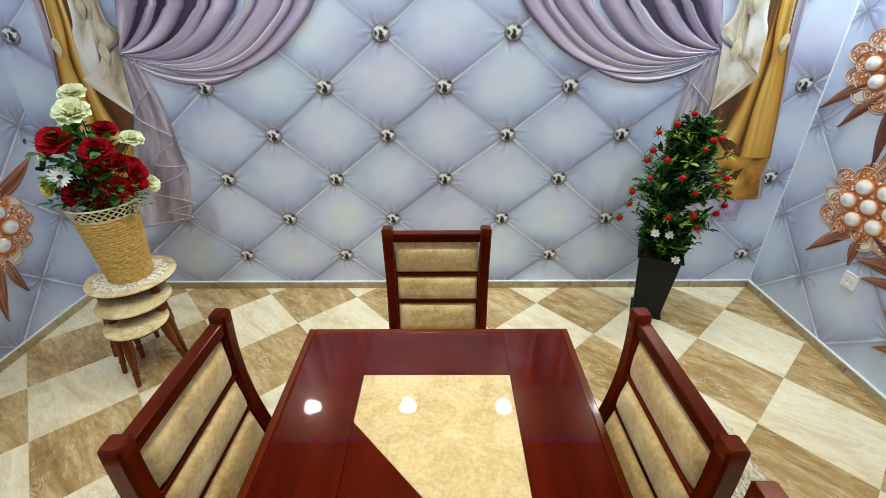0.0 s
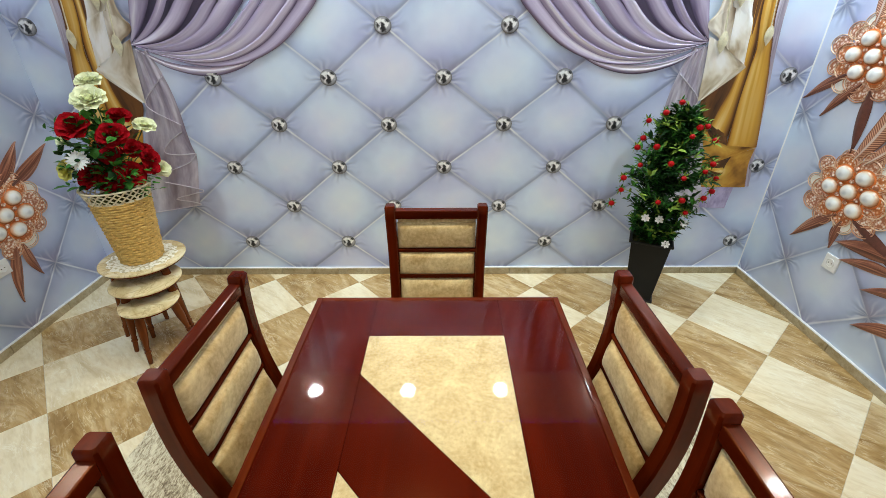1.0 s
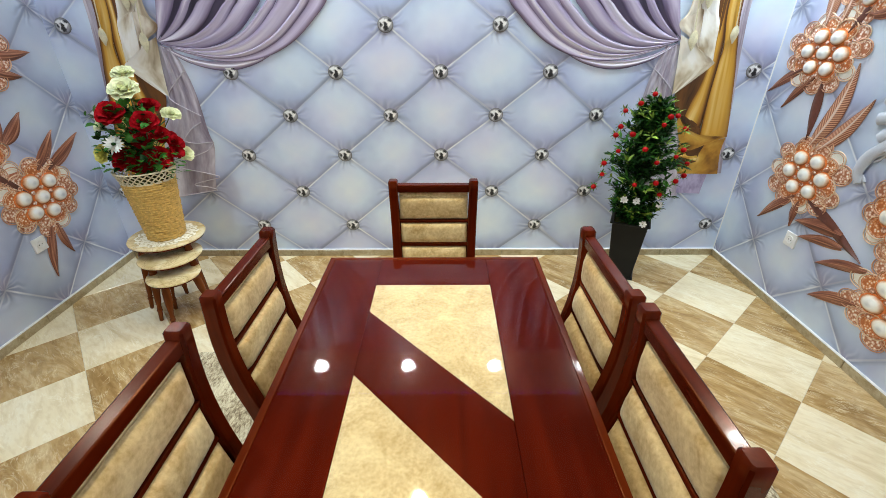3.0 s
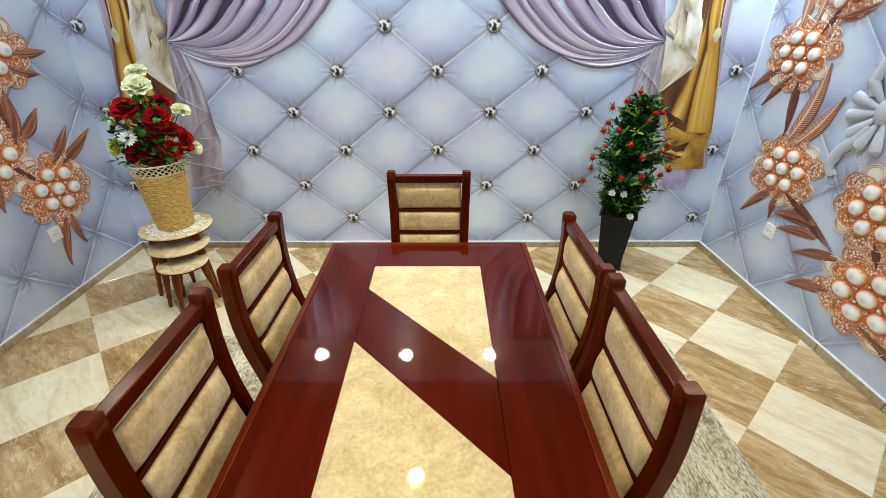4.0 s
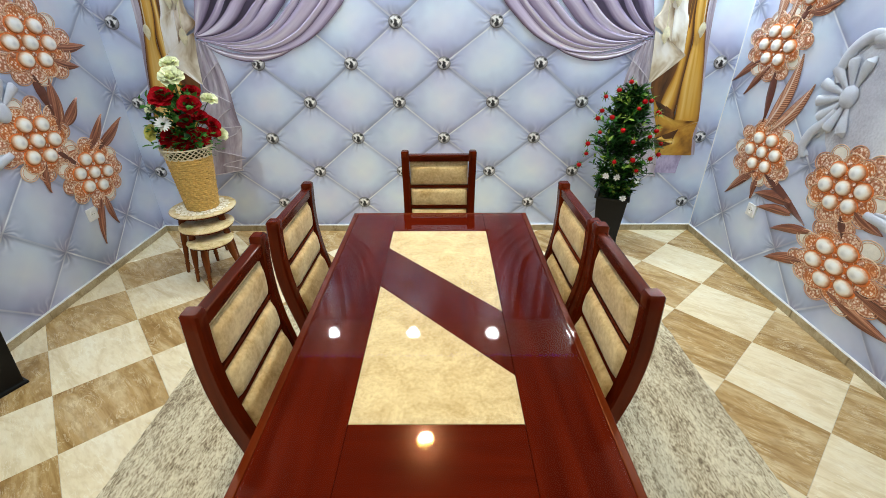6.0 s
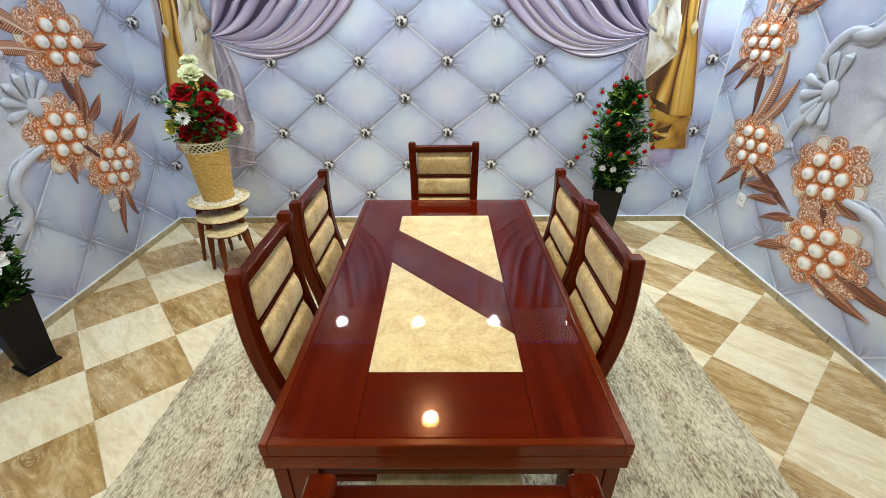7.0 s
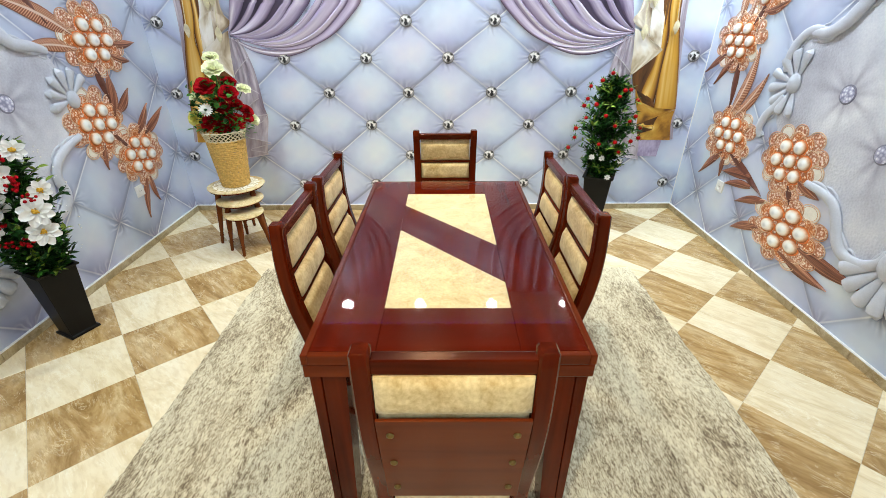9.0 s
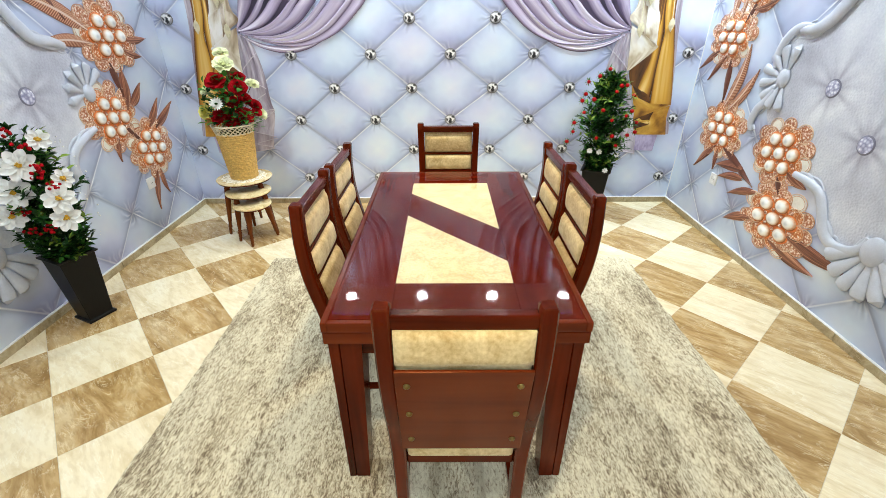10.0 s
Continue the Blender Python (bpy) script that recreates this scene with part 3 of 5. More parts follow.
def stud_ink():
    """Ink of a chrome ball button: a dark room mirrored below, bright windows above, dark rim."""
    s = Nodes("chrome_stud_print", 0.38)
    xyz = s.node("ShaderNodeSeparateXYZ")
    s.link(s.node("ShaderNodeTexCoord").outputs["Object"], xyz.inputs[0])
    wave = s.m("MULTIPLY", s.m("SUBTRACT", s.noise(s.coords(), 48.0, 2, 0.5), 0.5), 0.030)
    tint = s.m("MULTIPLY", s.m("SUBTRACT", s.noise(s.shift(s.coords()), 30.0, 2, 0.5), 0.5), 0.016)
    x, y = s.m("ADD", s.m("ADD", xyz.outputs[0], wave), tint), s.m("SUBTRACT", xyz.outputs[1], wave)

    def blob(cx, cy, r, soft):
        dx, dy = s.m("SUBTRACT", x, cx), s.m("SUBTRACT", y, cy)
        return s.ramp(s.m("SQRT", s.m("ADD", s.m("MULTIPLY", dx, dx), s.m("MULTIPLY", dy, dy))), (r, 1.0), (r + soft, 0.0))

    c = s.ramp(s.m("ADD", s.m("MULTIPLY", y, 9.0), 0.5), (0.1, (0.20, 0.20, 0.22)), (0.45, (0.42, 0.42, 0.45)), (0.9, (0.30, 0.30, 0.33)))
    for cx, cy, r, col in ((-0.016, 0.013, 0.018, (0.86, 0.87, 0.88)), (0.019, 0.003, 0.016, (0.92, 0.92, 0.92)), (-0.020, -0.016, 0.007, (0.74, 0.74, 0.76)),
                           (0.002, -0.017, 0.014, (0.012, 0.012, 0.014)), (0.000, 0.004, 0.008, (0.02, 0.02, 0.025)), (-0.028, 0.002, 0.006, (0.02, 0.02, 0.025)), (0.024, 0.024, 0.007, (0.02, 0.02, 0.024)), (0.008, 0.020, 0.005, (0.95, 0.95, 0.95))):
        c = s.blend(blob(cx, cy, r, 0.006), c, col)
    rim = s.m("SQRT", s.m("ADD", s.m("POWER", xyz.outputs[0], 2.0), s.m("POWER", xyz.outputs[1], 2.0)))
    c = s.blend(s.ramp(rim, (0.036, 0.0), (0.045, 0.75)), c, (0.07, 0.07, 0.08))
    return s.color(c).mat


def studs():
    ink = stud_ink()
    bm = bmesh.new()
    lathe(bm, [(0.048, 0.0), (0.047, 0.003), (0.040, 0.0045), (0.025, 0.005), (0.007, 0.0055)], 24, squash=0.93)
    data = bpy.data.meshes.new("stud_print")
    bm.to_mesh(data)
    bm.free()
    data.materials.append(ink)
    for i in range(14):
        for j in range(9):
            if (i + j) % 2 == 1:
                x, z = STUD_X + STUD_DX * i + (0.03 if i >= 8 else 0), STUD_Z + STUD_DZ * j
                d = abs(x - AXIS)
                if d > 1.95:
                    x -= math.copysign(0.045, x)
                hidden = (1.36 < d < 2.08 and z < 1.75) or (z > 1.40 + max(0, (1.1 - d)) * 0.6 and d > 0.50 and d < 2.05)
                if i == 3 and j == 4:
                    hidden = False
                if not hidden and z < 2.3:
                    ob = new("stud_print", data)
                    ob.parent = wall_back
                    ob.matrix_basis = Matrix.Translation((x, BACK, z)) @ Matrix.Rotation(radians(90), 4, "X")


studs()

# pearl flowers, leaves and scrollwork of the side walls
copper_ink = plain("copper_ink", (0.66, 0.34, 0.20), 0.4, vary=0.45, scale=60)
gold_ink = plain("pale_gold_ink", (0.80, 0.56, 0.38), 0.4, vary=0.3, scale=60)
orange_ink = plain("orange_ink", (0.80, 0.20, 0.035), 0.45, vary=0.4, scale=30)
enamel_ink = plain("enamel_ink", (0.82, 0.79, 0.72), 0.3, vary=0.15, scale=30)
branch_ink = plain("branch_ink", (0.14, 0.045, 0.03), 0.45, vary=0.4, scale=40)
plaster_ink = plain("plaster_ink", (0.54, 0.57, 0.66), 0.45, vary=0.12, scale=20)


def pearl_print():
    """Ink of a round pearl: pale, a white glint above, greyer below, copper of its cup mirrored round the rim."""
    s = Nodes("pearl_ink", 0.2)
    sep = s.node("ShaderNodeSeparateXYZ")
    s.link(s.node("ShaderNodeTexCoord").outputs["UV"], sep.inputs[0])

    def far(cx, cy):
        dx, dy = s.m("SUBTRACT", sep.outputs[0], cx), s.m("SUBTRACT", sep.outputs[1], cy)
        return s.m("MULTIPLY", s.m("SQRT", s.m("ADD", s.m("MULTIPLY", dx, dx), s.m("MULTIPLY", dy, dy))), 2.0)

    uneven = s.m("MULTIPLY", s.m("SUBTRACT", s.noise(s.shift(s.coords()), 30.0, 2), 0.5), 0.30)
    c = s.ramp(s.m("ADD", far(0.5, 0.53), uneven), (0.0, (0.80, 0.81, 0.82)), (0.45, (0.88, 0.87, 0.84)), (0.70, (0.82, 0.74, 0.65)), (0.86, (0.66, 0.40, 0.25)), (1.0, (0.42, 0.13, 0.04)))
    c = s.blend(s.ramp(s.m("ADD", far(0.58, 0.40), uneven), (0.05, 0.65), (0.42, 0.0)), c, (0.52, 0.54, 0.58))
    return s.color(s.blend(s.ramp(far(0.40, 0.66), (0.12, 0.95), (0.40, 0.0)), c, (0.95, 0.96, 0.97))).mat


pearl_ink = pearl_print()


def gem_ink(name="rhinestone_ink", low=(0.42, 0.15, 0.07), mid=(0.80, 0.56, 0.44)):
    s = Nodes(name, 0.35)
    n = s.node("ShaderNodeTexVoronoi", Scale=70.0)
    s.link(s.shift(s.coords()), n.inputs["Vector"])
    return s.color(s.ramp(n.outputs["Distance"], (0.14, (0.93, 0.89, 0.85)), (0.36, mid), (0.62, low))).bump(n.outputs["Distance"], 0.3, 0.002).mat


def leaf_ink():
    s = Nodes("leaf_ink", 0.45)
    uv = s.node("ShaderNodeTexCoord").outputs["UV"]
    n = s.node("ShaderNodeMapping")
    n.inputs["Scale"].default_value = (9.0, 1.2, 1)
    s.link(uv, n.inputs["Vector"])
    return s.color(s.ramp(s.noise(s.shift(n.outputs[0]), 1.0, 4), (0.34, (0.09, 0.028, 0.018)), (0.52, (0.26, 0.090, 0.050)), (0.70, (0.56, 0.27, 0.16)))).mat


def feather_ink():
    s = Nodes("feather_ink", 0.45)
    uv = s.node("ShaderNodeTexCoord").outputs["UV"]
    sep = s.node("ShaderNodeSeparateXYZ")
    s.link(uv, sep.inputs[0])
    across = s.m("ABSOLUTE", s.m("SUBTRACT", sep.outputs[0], 0.5))
    w = s.m("SINE", s.m("ADD", s.m("MULTIPLY", sep.outputs[1], 230.0), s.m("MULTIPLY", across, -26.0)))
    c = s.ramp(s.m("ADD", s.m("MULTIPLY", w, 0.5), 0.5), (0.1, (0.22, 0.075, 0.04)), (0.55, (0.40, 0.155, 0.08)), (0.95, (0.66, 0.38, 0.25)))
    c = s.blend(s.ramp(across, (0.05, 0.8), (0.09, 0.0)), c, (0.74, 0.60, 0.52))
    c = s.blend(s.ramp(across, (0.40, 0.0), (0.47, 0.8)), c, (0.20, 0.065, 0.035))
    return s.color(c).mat


gems, orange_gems, leaf_print, feather_print = gem_ink(), gem_ink("orange_rhinestone_ink", (0.48, 0.13, 0.03), (0.74, 0.34, 0.15)), leaf_ink(), feather_ink()


def jewel_flower(put, wall, u, v, R, seed, stretch=1.2):
    rng = random.Random(seed)
    round_u = 1.02 * stretch

    def dome(cu, cv, r, h, lift, n=20):
        bm = bmesh.new()
        uv = bm.loops.layers.uv.new("UVMap")
        rings = []
        for k, (rr, hh) in enumerate(((1.0, 0.0), (0.96, 0.35), (0.8, 0.68), (0.5, 0.92), (0.18, 1.0))):
            rings.append([bm.verts.new(put(cu + round_u * r * rr * math.cos(a), cv + r * rr * math.sin(a), lift + h * hh)) for a in (2 * math.pi * i / n for i in range(n))])
        for a, b in zip(rings, rings[1:]):
            for i in range(n):
                bm.faces.new((a[i], a[(i + 1) % n], b[(i + 1) % n], b[i]))
        bm.faces.new(rings[-1])
        tex = {v: (0.5 + 0.5 * rr * math.cos(2 * math.pi * i / n), 0.5 + 0.5 * rr * math.sin(2 * math.pi * i / n)) for ring, rr in zip(rings, (1.0, 0.96, 0.8, 0.5, 0.18)) for i, v in enumerate(ring)}
        for f in bm.faces:
            for loop in f.loops:
                loop[uv].uv = tex[loop.vert]
        return bm

    # lobed orange ground
    bm = bmesh.new()
    c = bm.verts.new(put(u, v, 0.004))
    ring = []
    for i in range(60):
        a = 2 * math.pi * i / 60
        r = R * (0.66 + 0.06 * math.cos(9 * a + seed))
        ring.append(bm.verts.new(put(u + stretch * r * math.cos(a), v + r * math.sin(a), 0.002)))
    for i in range(60):
        bm.faces.new((c, ring[i], ring[(i + 1) % 60]))
    flower = part("flower_print", bm, orange_ink, wall, "printed orange flower set with pearls and rhinestones")
    # two rows of scalloped petals: orange ones within, paler rhinestone and enamel ones without
    for n, far, size, inner in ((9, 0.60, 0.235, True), (11, 0.80, 0.225, False)):
        for i in range(n):
            a = 2 * math.pi * (i + rng.uniform(-0.18, 0.18)) / n + seed + (0.3 if inner else 0)
            rr = R * far * rng.uniform(0.93, 1.06)
            r = R * size * rng.uniform(0.88, 1.12)
            cu, cv = u + stretch * rr * math.cos(a), v + rr * math.sin(a)
            lift = (0.0052 if inner else 0.0030) + 0.0006 * (i % 3)
            enamel = not inner and i % 4 == 1
            petal = part("petal", dome(cu, cv, r * 0.86, 0.002, lift), enamel_ink if enamel else orange_gems if inner and i % 3 else gems, flower, "white enamel petal" if enamel else "", True)
            for ring, wide in ((0.96, 0.0030), (0.74, 0.0016)):
                bm = bmesh.new()
                tube(bm, [put(cu + round_u * r * ring * math.cos(b), cv + r * ring * math.sin(b), lift + 0.0015) for b in (2 * math.pi * k / 24 for k in range(25))], wide, 6)
                part("petal_rim", bm, gold_ink if (i + (ring < 0.9)) % 2 else copper_ink, petal, "rose-gold rim", True)
    # cluster of pearls, each in an orange cup
    spots = [(0.0, 0.0)] + [(0.43 * math.cos(2 * math.pi * k / 6 + seed * 2), 0.43 * math.sin(2 * math.pi * k / 6 + seed * 2)) for k in range(6)]
    for i, (du, dv) in enumerate(spots):
        cu, cv = u + stretch * R * du, v + R * dv
        part("pearl_cup", dome(cu, cv, R * 0.215, 0.003, 0.0085), orange_ink, flower, "", True)
        part("pearl", dome(cu, cv, R * 0.182, 0.016, 0.0105), pearl_ink, flower, "white pearl", True)
    for k in range(6):
        a = 2 * math.pi * (k + 0.5) / 6 + seed * 2
        cu, cv = u + stretch * R * 0.245 * math.cos(a), v + R * 0.245 * math.sin(a)
        part("rhinestone", dome(cu, cv, R * 0.05, 0.004, 0.0125, 10), gems, flower, "", True)
        cu, cv = u + stretch * R * 0.53 * math.cos(a), v + R * 0.53 * math.sin(a)
        part("rhinestone", dome(cu, cv, R * 0.06, 0.004, 0.0095, 10), gems, flower, "", True)


def leaf_shape(put, wall, a, b, width, material, bend=0.0, lift=0.003, label="printed copper leaf"):
    """A long pointed leaf from a to b with a raised midrib."""
    a, b = np.array(a), np.array(b)
    d = b - a
    side = np.array((-d[1], d[0])) / np.linalg.norm(d)
    bm = bmesh.new()
    uv = bm.loops.layers.uv.new("UVMap")
    rows, tex = [], {}
    n = 16
    for j in range(n + 1):
        t = j / n
        c = a + d * t + side * bend * math.sin(math.pi * t)
        w = width * (math.sin(math.pi * min(1, t * 0.94 + 0.06)) ** 0.75) * (1.15 - 0.5 * t) + 0.0008
        row = []
        for i, s in enumerate((-1, -0.5, 0, 0.5, 1)):
            p = c + side * w * 0.5 * s
            v = bm.verts.new(put(p[0], p[1], lift + 0.009 * (1 - abs(s))))
            tex[v] = (0.5 + 0.5 * s, t)
            row.append(v)
        rows.append(row)
    for j in range(n):
        for i in range(4):
            f = bm.faces.new((rows[j][i], rows[j][i + 1], rows[j + 1][i + 1], rows[j + 1][i]))
            for loop in f.loops:
                loop[uv].uv = tex[loop.vert]
    part("leaf_print", bm, material, wall, label, True)


def scroll(put, wall, points, radius, lift=0.0, name="scroll_print"):
    """A moulded plaster scroll, flattened on the paper, with a smaller bead beside it."""
    bm = bmesh.new()
    path = smooth_path(points, 8)
    n = len(path)
    for phase, swing, rad in ((0.0, 0.22, 0.86), (math.pi, 0.62, 0.42), (1.6, 1.05, 0.24)):
        line, radii = [], []
        for i, p in enumerate(path):
            d = path[min(i + 1, n - 1)] - path[max(i - 1, 0)]
            s = np.array((-d[1], d[0])) / (np.linalg.norm(d) + 1e-9)
            q = p + s * swing * radius * math.sin(0.24 * i + phase)
            line.append((q[0], q[1]))
            radii.append(radius * rad * (0.5 + 0.5 * math.sin(math.pi * (0.08 + 0.84 * i / (n - 1)))))
        rings = []
        for i, p in enumerate(line):
            d = np.array(line[min(i + 1, n - 1)]) - np.array(line[max(i - 1, 0)])
            s = np.array((-d[1], d[0])) / (np.linalg.norm(d) + 1e-9)
            rings.append([bm.verts.new(put(p[0] + s[0] * radii[i] * math.cos(a), p[1] + s[1] * radii[i] * math.cos(a), lift + 0.6 * radii[i] * (1 + math.sin(a)) - 0.002)) for a in (2 * math.pi * k / 12 for k in range(12))])
        for a, b in zip(rings, rings[1:]):
            for k in range(12):
                bm.faces.new((a[k], a[(k + 1) % 12], b[(k + 1) % 12], b[k]))
        bm.faces.new(rings[0]), bm.faces.new(rings[-1])
    part(name, bm, plaster_ink, wall, "printed pale plaster scroll", True)


def shell(put, wall, u, v, start, end, r, n=7):
    """A plaster shell: rounded ribs that fan out from one boss."""
    bm = bmesh.new()
    for k in range(n):
        a = radians(start + (end - start) * k / (n - 1))
        rings = []
        for j in range(9):
            t = j / 8
            w = r * 0.155 * (0.15 + 1.1 * t) * (1 if t < 0.7 else math.sqrt(max(0.02, 1 - ((t - 0.7) / 0.3) ** 2)))
            c = np.array((u, v)) + r * (0.12 + 0.88 * t) * np.array((math.cos(a), math.sin(a)))
            s = np.array((-math.sin(a), math.cos(a)))
            rings.append([bm.verts.new(put(c[0] + s[0] * w * math.cos(b), c[1] + s[1] * w * math.cos(b), 0.55 * w * (1 + math.sin(b)))) for b in (2 * math.pi * m / 10 for m in range(10))])
        for p, q in zip(rings, rings[1:]):
            for m in range(10):
                bm.faces.new((p[m], p[(m + 1) % 10], q[(m + 1) % 10], q[m]))
        bm.faces.new(rings[0]), bm.faces.new(rings[-1])
    rings = []
    for rr, h in ((0.24, 0), (0.23, 0.05), (0.17, 0.1), (0.06, 0.125)):
        rings.append([bm.verts.new(put(u + r * rr * math.cos(b), v + r * rr * 1.2 * math.sin(b), 0.006 + r * h)) for b in (2 * math.pi * m / 16 for m in range(16))])
    for p, q in zip(rings, rings[1:]):
        for m in range(16):
            bm.faces.new((p[m], p[(m + 1) % 16], q[(m + 1) % 16], q[m]))
    bm.faces.new(rings[-1])
    part("shell_print", bm, plaster_ink, wall, "printed pale plaster shell", True)


def leather_ink(name, buttons):
    """Ink of pale padded leather, pulled into rays round each crystal button."""
    s = Nodes(name, 0.45)
    t = s.node("ShaderNodeTexCoord")
    xyz = s.node("ShaderNodeSeparateXYZ")
    s.link(t.outputs["Object"], xyz.inputs[0])
    vec = s.coords()
    base = s.ramp(s.m("ADD", s.m("MULTIPLY", s.noise(vec, 2.2, 3), 0.8), s.m("MULTIPLY", s.noise(vec, 90.0, 3), 0.2)), (0.34, (0.40, 0.41, 0.50)), (0.5, (0.57, 0.59, 0.68)), (0.66, (0.74, 0.76, 0.82)))
    for y, z in buttons:
        dy, dz = s.m("SUBTRACT", xyz.outputs[1], y), s.m("SUBTRACT", xyz.outputs[2], z)
        dist = s.m("SQRT", s.m("ADD", s.m("MULTIPLY", dy, dy), s.m("MULTIPLY", dz, dz)))
        ang = s.m("ARCTAN2", dz, dy)
        ray = s.m("MULTIPLY", s.m("ADD", s.m("SINE", s.m("MULTIPLY", ang, 11.0)), s.m("SINE", s.m("ADD", s.m("MULTIPLY", ang, 7.0), 1.3))), 0.5)
        fall = s.ramp(dist, (0.05, 0.55), (0.24, 0.0))
        base = s.blend(s.m("MULTIPLY", fall, s.m("MAXIMUM", ray, 0.0)), base, (0.26, 0.25, 0.34))
        base = s.blend(s.m("MULTIPLY", fall, s.m("MAXIMUM", s.m("MULTIPLY", ray, -1.0), 0.0)), base, (0.84, 0.85, 0.90))
        base = s.blend(s.ramp(dist, (0.045, 0.6), (0.12, 0.0)), base, (0.30, 0.29, 0.38))
    s.color(base)
    n = s.node("ShaderNodeTexVoronoi", Scale=75.0)
    s.link(vec, n.inputs["Vector"])
    return s.bump(n.outputs["Distance"], 0.6, 0.004).mat


def crystal_ink():
    s = Nodes("crystal_ink", 0.1)
    n = s.node("ShaderNodeTexVoronoi", Scale=55.0)
    s.link(s.shift(s.coords()), n.inputs["Vector"])
    return s.color(s.ramp(n.outputs["Distance"], (0.1, (0.90, 0.91, 0.97)), (0.4, (0.55, 0.56, 0.72)), (0.75, (0.28, 0.28, 0.42)))).mat


crystal = crystal_ink()
crystal_rim = plain("crystal_rim_ink", (0.20, 0.20, 0.28), 0.4)


def leather_panel(put, wall, outline, buttons, name):
    bm = bmesh.new()
    path = [tuple(p) for p in smooth_path(outline, 4)]
    vs = [bm.verts.new(put(p[0], p[1], 0.0015)) for p in path]
    bm.faces.new(vs)
    bmesh.ops.triangulate(bm, faces=bm.faces)
    panel = part("leather_print", bm, leather_ink(name, buttons), wall, "printed pale padded leather panel")
    for y, z in buttons:
        bm = bmesh.new()
        for r0, r1, h0, h1 in ((0.050, 0.042, 0.002, 0.006),):
            lo = [bm.verts.new(put(y + r0 * math.cos(a), z + r0 * math.sin(a), h0)) for a in (2 * math.pi * k / 28 for k in range(28))]
            hi = [bm.verts.new(put(y + r1 * math.cos(a), z + r1 * math.sin(a), h1)) for a in (2 * math.pi * k / 28 for k in range(28))]
            for k in range(28):
                bm.faces.new((lo[k], lo[(k + 1) % 28], hi[(k + 1) % 28], hi[k]))
        part("button_rim", bm, crystal_rim, panel, "dark rim")
        bm = bmesh.new()
        c = bm.verts.new(put(y, z, 0.010))
        hi = [bm.verts.new(put(y + 0.042 * math.cos(a), z + 0.042 * math.sin(a), 0.006)) for a in (2 * math.pi * k / 12 for k in range(12))]
        for k in range(12):
            bm.faces.new((c, hi[k], hi[(k + 1) % 12]))
        part("crystal_button", bm, crystal, panel, "pale violet crystal button")


# right wall
leather_panel(on_right, wall_right, [(-0.5, 2.2), (0.9, 2.2), (1.22, 1.80), (1.40, 1.60), (1.52, 1.49), (1.72, 1.44), (1.74, 1.2), (1.70, 0.98), (1.50, 0.80), (1.26, 0.71), (1.02, 0.60), (0.90, 0.48), (0.76, 0.48), (0.5, 0.62), (0.1, 0.6), (-0.5, 0.6)], [(1.279, 1.208), (0.954, 0.982), (0.62, 1.25)], "leather_ink_right")
scroll(on_right, wall_right, [(1.15, 1.90), (1.25, 1.76), (1.376, 1.629), (1.46, 1.53), (1.54, 1.48), (1.64, 1.49)], 0.042)
scroll(on_right, wall_right, [(1.56, 1.50), (1.66, 1.49), (1.74, 1.43), (1.77, 1.35), (1.75, 1.27)], 0.034)
scroll(on_right, wall_right, [(1.70, 1.14), (1.74, 1.06), (1.80, 1.0), (1.82, 0.93), (1.79, 0.87)], 0.034)
shell(on_right, wall_right, 1.66, 1.215, -105, 105, 0.20, 8)
scroll(on_right, wall_right, [(1.30, 0.72), (1.20, 0.72), (1.09, 0.68), (1.02, 0.60), (0.95, 0.51), (0.88, 0.46), (0.80, 0.46), (0.74, 0.51), (0.71, 0.58)], 0.036)
shell(on_right, wall_right, 0.66, 0.53, 190, 330, 0.27, 7)
scroll(on_right, wall_right, [(0.60, 0.50), (0.5, 0.46), (0.40, 0.48), (0.3, 0.56), (0.2, 0.6)], 0.036)
R_LEAVES = [((2.38, 1.34), (2.63, 1.18), 0.06), ((2.30, 1.30), (2.47, 1.11), 0.06), ((2.12, 0.68), (2.34, 0.45), 0.07), ((2.08, 0.66), (2.08, 0.50), 0.06), ((1.75, 0.60), (2.06, 0.55), 0.08),
            ((1.72, 0.54), (2.0, 0.475), 0.06), ((1.55, 0.50), (1.83, 0.40), 0.06), ((1.52, 0.33), (1.79, 0.215), 0.07), ((1.38, 0.72), (1.18, 0.66), 0.07), ((1.30, 0.27), (0.90, 0.235), 0.08), ((1.20, 0.36), (0.725, 0.345), 0.09), ((2.12, 1.60), (1.92, 1.66), 0.07)]
for a, b, w in R_LEAVES:
    leaf_shape(on_right, wall_right, a, b, w, leaf_print, 0.012)
for a, b, w, bend in (((2.16, 0.96), (2.06, 1.39), 0.11, 0.03), ((2.10, 0.95), (1.90, 1.245), 0.09, 0.02), ((2.36, 1.55), (2.40, 1.9), 0.09, 0.01), ((2.26, 1.58), (2.2, 1.9), 0.09, -0.01)):
    leaf_shape(on_right, wall_right, a, b, w, feather_print, bend, label="printed ribbed copper feather leaf")
for a, b in (((2.24, 1.28), (2.20, 0.98)), ((2.05, 0.70), (1.60, 0.52)), ((1.42, 0.66), (1.36, 0.56)), ((2.2, 1.52), (2.1, 1.7))):
    leaf_shape(on_right, wall_right, a, b, 0.07, branch_ink, 0.0, 0.0022, "printed dark brown stem")
for k, (u, v, r, wide) in enumerate(((2.30, 1.42, 0.203, 1.28), (2.11, 0.805, 0.218, 1.24), (1.47, 0.795, 0.225, 1.12), (1.325, 0.41, 0.236, 1.34), (2.13, 1.75, 0.19, 1.2))):
    jewel_flower(on_right, wall_right, u, v, r, 11 + k, wide)

